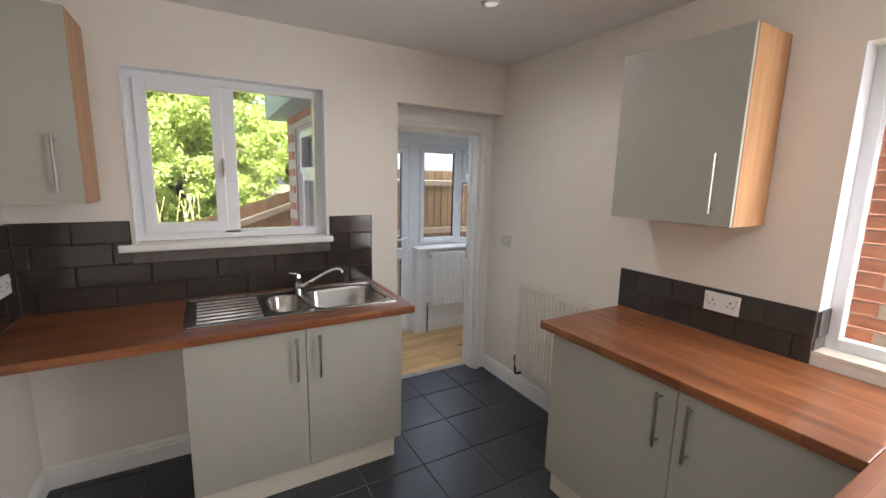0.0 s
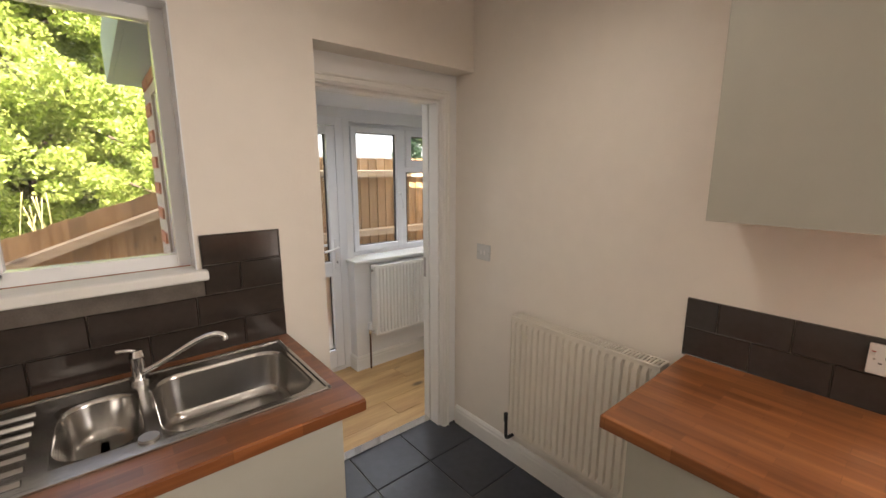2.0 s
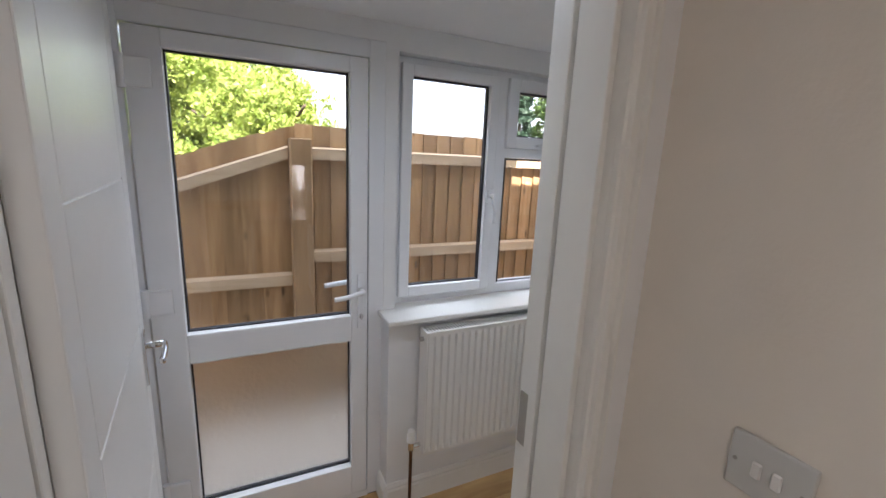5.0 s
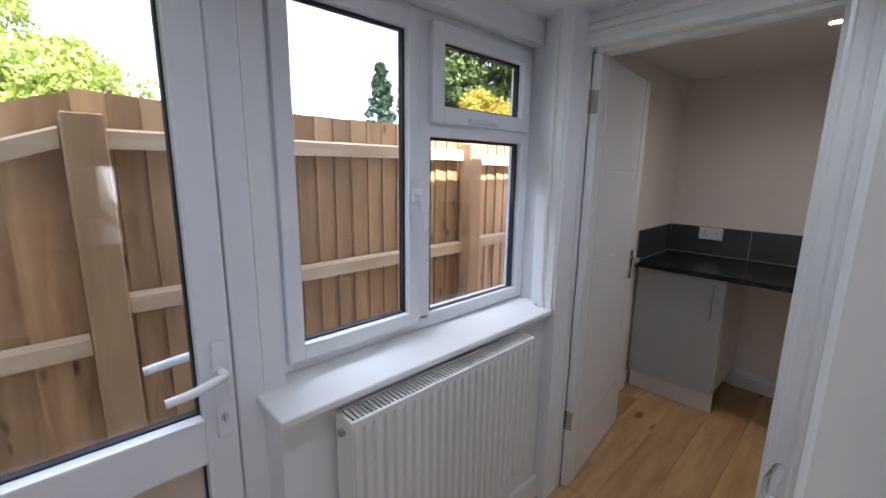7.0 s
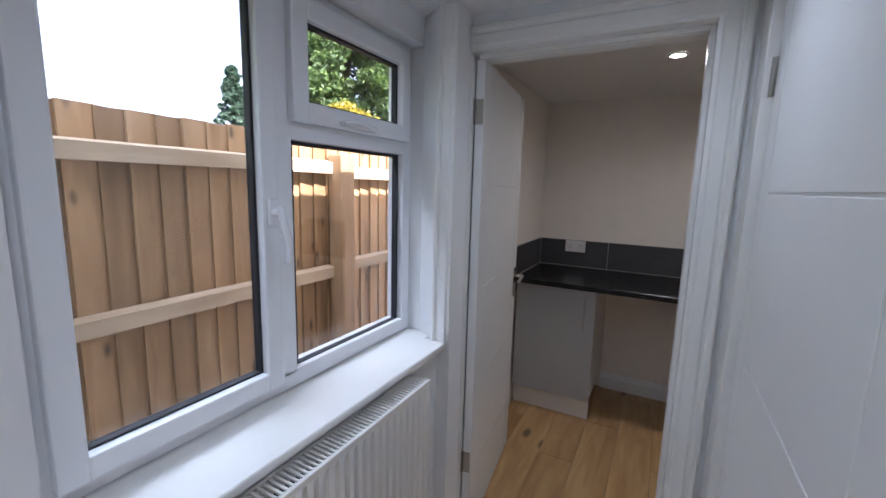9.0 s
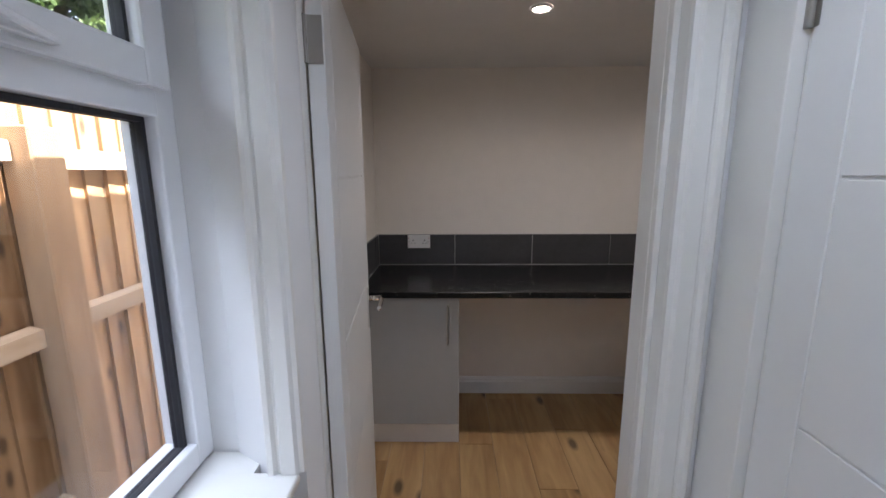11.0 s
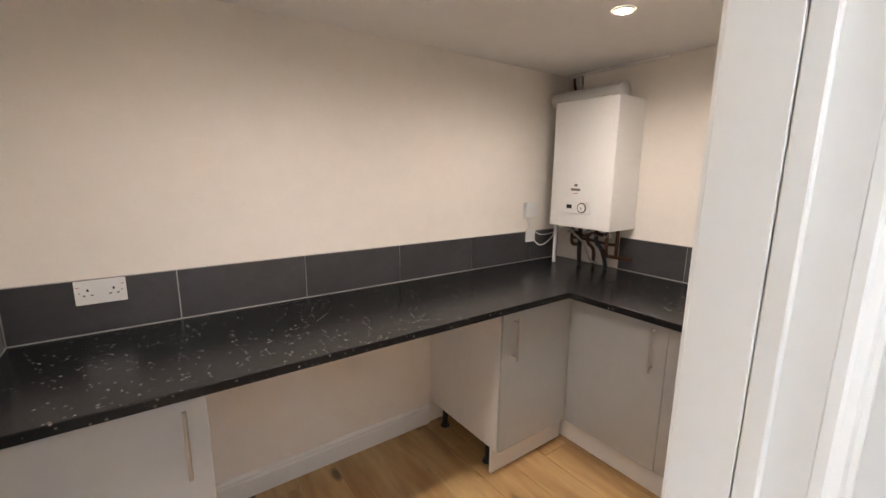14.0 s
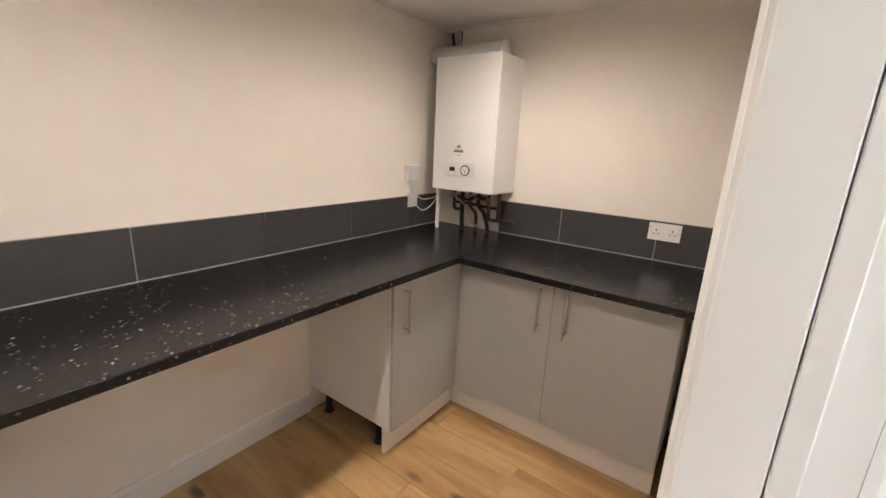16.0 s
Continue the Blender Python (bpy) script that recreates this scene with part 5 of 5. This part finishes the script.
# ---- pieces: wall tiles, floor tiles, planks, bricks ----
def tile_run(parent, side, plane, out, u0, u1, z0, z1, w, h, material, offset=0.0, stagger=0.5, gap=0.003, thick=0.009, bev=0.0015, holes=()):
    """Tiles on a wall as parts of parent, laid from u0 to u1 and z0 to z1 and cut at the ends."""
    cache = {}
    row = 0
    z = z0
    while z < z1 - 0.01:
        zt = min(z + h, z1)
        u = u0 + offset - w * (1 + (stagger if row % 2 else 0))
        while u < u1:
            a, b = max(u, u0), min(u + w, u1)
            spans = [(a, b)]
            for hu0, hu1, hz0, hz1 in holes:
                if z < hz1 - 0.001 and zt > hz0 + 0.001:
                    nxt = []
                    for p, q in spans:
                        if q <= hu0 or p >= hu1:
                            nxt.append((p, q))
                        else:
                            nxt += [(p, min(q, hu0))] if p < hu0 else []
                            nxt += [(max(p, hu1), q)] if q > hu1 else []
                    spans = nxt
            for p, q in spans:
                if q - p < 0.012:
                    continue
                key = (round(q - p, 3), round(zt - z, 3))
                if key not in cache:
                    bm = bmesh.new()
                    box(bm, gap / 2, q - p - gap / 2, 0, -thick, gap / 2, zt - z - gap / 2)
                    es = [e for e in bm.edges if all(v.co.y < -thick * 0.5 for v in e.verts)]
                    bmesh.ops.bevel(bm, geom=es, offset=bev, segments=1, affect="EDGES")
                    cache[key] = finish(bm, "tile", material)
                ob = new("tile", cache[key])
                ob.parent = parent
                # a little out of true
                j = random.uniform(-0.0006, 0.0006)
                if side == "Y":
                    ob.matrix_local = pose(p, plane + j, z) if out < 0 else pose(q, plane + j, z, 0, 0, 180)
                else:
                    ob.matrix_local = pose(plane + j, q, z, 0, 0, -90) if out < 0 else pose(plane + j, p, z, 0, 0, 90)
            u += w
        z += h
        row += 1


random.seed(11)


def backing(name, label, side, plane, out, u0, u1, z0, z1, material, holes=()):
    a, b = sorted((plane, plane + out * 0.006))
    return wall(name, side, a, b, u0, u1, z0, z1, material, label, holes)


k = backing("splashback_sink", "brown-black gloss brick tiles above the sink worktop", "Y", KN - 0.0005, -1, KW + 0.001, 0.975, 0.955, 1.392, M_GROUTD, [(-0.30, 0.70, 1.24, 1.5)])
tile_run(k, "Y", KN - 0.0005, -1, KW + 0.012, 0.975, 0.958, 1.392, 0.30, 0.1085, M_BTILE, holes=[(-0.30, 0.70, 1.245, 1.5)], bev=0.003, offset=0.06)
k = backing("splashback_west", "brown-black gloss brick tiles on the side wall", "X", KW + 0.0005, 1, 1.60, KN, 0.955, 1.392, M_GROUTD)
tile_run(k, "X", KW + 0.0005, 1, 1.60, KN - 0.011, 0.958, 1.392, 0.30, 0.1085, M_BTILE, bev=0.003)
k = backing("splashback_east", "two rows of dark brown brick tiles behind the worktop", "X", KE - 0.0005, -1, 0.36, 1.22, 0.955, 1.17, M_GROUTD)
tile_run(k, "X", KE - 0.0005, -1, 0.36, 1.22, 0.958, 1.17, 0.20, 0.106, M_BTILE2, offset=0.06)
k = backing("splashback_reveal", "dark brown tiles on the window reveal", "Y", 0.3595, -1, KE, 2.128, 1.013, 1.17, M_GROUTD)
tile_run(k, "Y", 0.3595, -1, KE + 0.002, 2.128, 1.064, 1.17, 0.20, 0.106, M_BTILE2)
k = backing("splashback_utility_east", "one row of large charcoal tiles with pale grout", "X", 4.9845, -1, 0.886, 3.689, 0.91, 1.112, M_GROUTL)
tile_run(k, "X", 4.9845, -1, 0.897, 3.678, 0.913, 1.112, 0.50, 0.20, M_UTILE, offset=0.286, gap=0.0045)
k = backing("splashback_utility_south", "one row of large charcoal tiles with pale grout", "Y", 0.8855, 1, 3.30, 4.502, 0.91, 1.112, M_GROUTL)
tile_run(k, "Y", 0.8855, 1, 3.30, 4.499, 0.913, 1.112, 0.50, 0.20, M_UTILE, offset=0.304, gap=0.0045)
k = backing("splashback_utility_north", "one row of large charcoal tiles with pale grout", "Y", 3.6895, -1, 4.37, 4.976, 0.91, 1.112, M_GROUTL)
tile_run(k, "Y", 3.6895, -1, 4.37, 4.972, 0.913, 1.112, 0.50, 0.20, M_UTILE, gap=0.0045)

# kitchen floor tiles
cache = {}
P, G = 0.3345, 0.005
nx, ny = range(-6, 4), range(-14, 5)
for i in nx:
    for j in ny:
        x0, x1 = max(1.006 + i * P, KW), min(1.006 + (i + 1) * P, KE)
        y0, y1 = max(1.278 + j * P, KS), min(1.278 + (j + 1) * P, 2.58)
        if x1 - x0 < 0.02 or y1 - y0 < 0.02:
            continue
        key = (round(x1 - x0, 3), round(y1 - y0, 3))
        if key not in cache:
            bm = bmesh.new()
            box(bm, G / 2, x1 - x0 - G / 2, G / 2, y1 - y0 - G / 2, -0.02, 0)
            bmesh.ops.bevel(bm, geom=[e for e in bm.edges if all(v.co.z > -0.001 for v in e.verts)], offset=0.002, segments=1, affect="EDGES")
            cache[key] = finish(bm, "tile", M_SLATE)
        ob = new("tile", cache[key])
        ob.parent = floor_kitchen
        ob.matrix_local = pose(x0, y0, KF + random.uniform(-0.0006, 0.0006), random.uniform(-0.06, 0.06), random.uniform(-0.06, 0.06), 0)


def planks(floor, x0, x1, y0, y1, w=0.19, length=1.28):
    row, y = 0, y0
    while y < y1 - 0.01:
        yt = min(y + w, y1)
        x = x0 - length * ((row * 0.37) % 1.0)
        while x < x1:
            a, b = max(x, x0), min(x + length, x1)
            if b - a > 0.03:
                bm = bmesh.new()
                box(bm, 0.0008, b - a - 0.0008, 0.0008, yt - y - 0.0008, -0.012, 0)
                bmesh.ops.bevel(bm, geom=[e for e in bm.edges if all(v.co.z > -0.001 for v in e.verts)], offset=0.0012, segments=1, affect="EDGES")
                p = part("plank", bm, M_FLOOR, floor)
                p.matrix_local = pose(a, y, 0)
            x += length
        y += w
        row += 1


planks(floor_lobby, 1.03, 3.23, 2.645, 3.66)
planks(floor_utility, 3.232, 4.985, 0.885, 3.69)


def bricks(parent, side, plane, out, u0, u1, z0, z1, holes=()):
    bw, bh = 0.225, 0.075
    bm = bmesh.new()
    box(bm, 0.005, bw - 0.005, 0, -0.008, 0.005, bh - 0.005)
    es = [e for e in bm.edges if all(v.co.y < -0.004 for v in e.verts)]
    bmesh.ops.bevel(bm, geom=es, offset=0.003, segments=1, affect="EDGES")
    me = finish(bm, "brick", M_BRICK)
    row, z = 0, z0
    while z < z1:
        u = u0 + (0.1125 if row % 2 else 0)
        while u < u1 - 0.2:
            if not any(u + bw > h[0] and u < h[1] and z + bh > h[2] and z < h[3] for h in holes):
                ob = new("brick", me)
                ob.parent = parent
                j = random.uniform(-0.001, 0.001)
                ob.matrix_local = pose(plane + j, u + bw, z, 0, 0, -90) if side == "X" else pose(u, plane + j, z)
            u += bw
        row += 1
        z += bh


k = wall("wall_yard_brick", "X", 3.02, 3.168, 0.3, 2.47, -0.1, 2.3, M_MORTAR, "red brick outer wall across the side yard")
# Plain white stretch of wall south of the bricks.
k2 = wall("wall_yard_brick_far", "X", 3.02, 3.168, -1.6, 0.3, -0.1, 2.3, M_PLAINWHITE, "plain white outer wall across the side yard")
bricks(k, "X", 3.02, -1, 0.3, 1.4, 0.45, 2.2)
k = wall("wall_lobby_brick", "X", 0.745, 0.759, 2.63, 3.95, -0.1, 2.3, M_MORTAR, "red brick outer skin of the lobby", [(2.95, 3.60, 1.0, 2.03)])
bricks(k, "X", 0.745, -1, 2.63, 3.95, 0.80, 2.13, [(2.94, 3.61, 0.99, 2.04)])
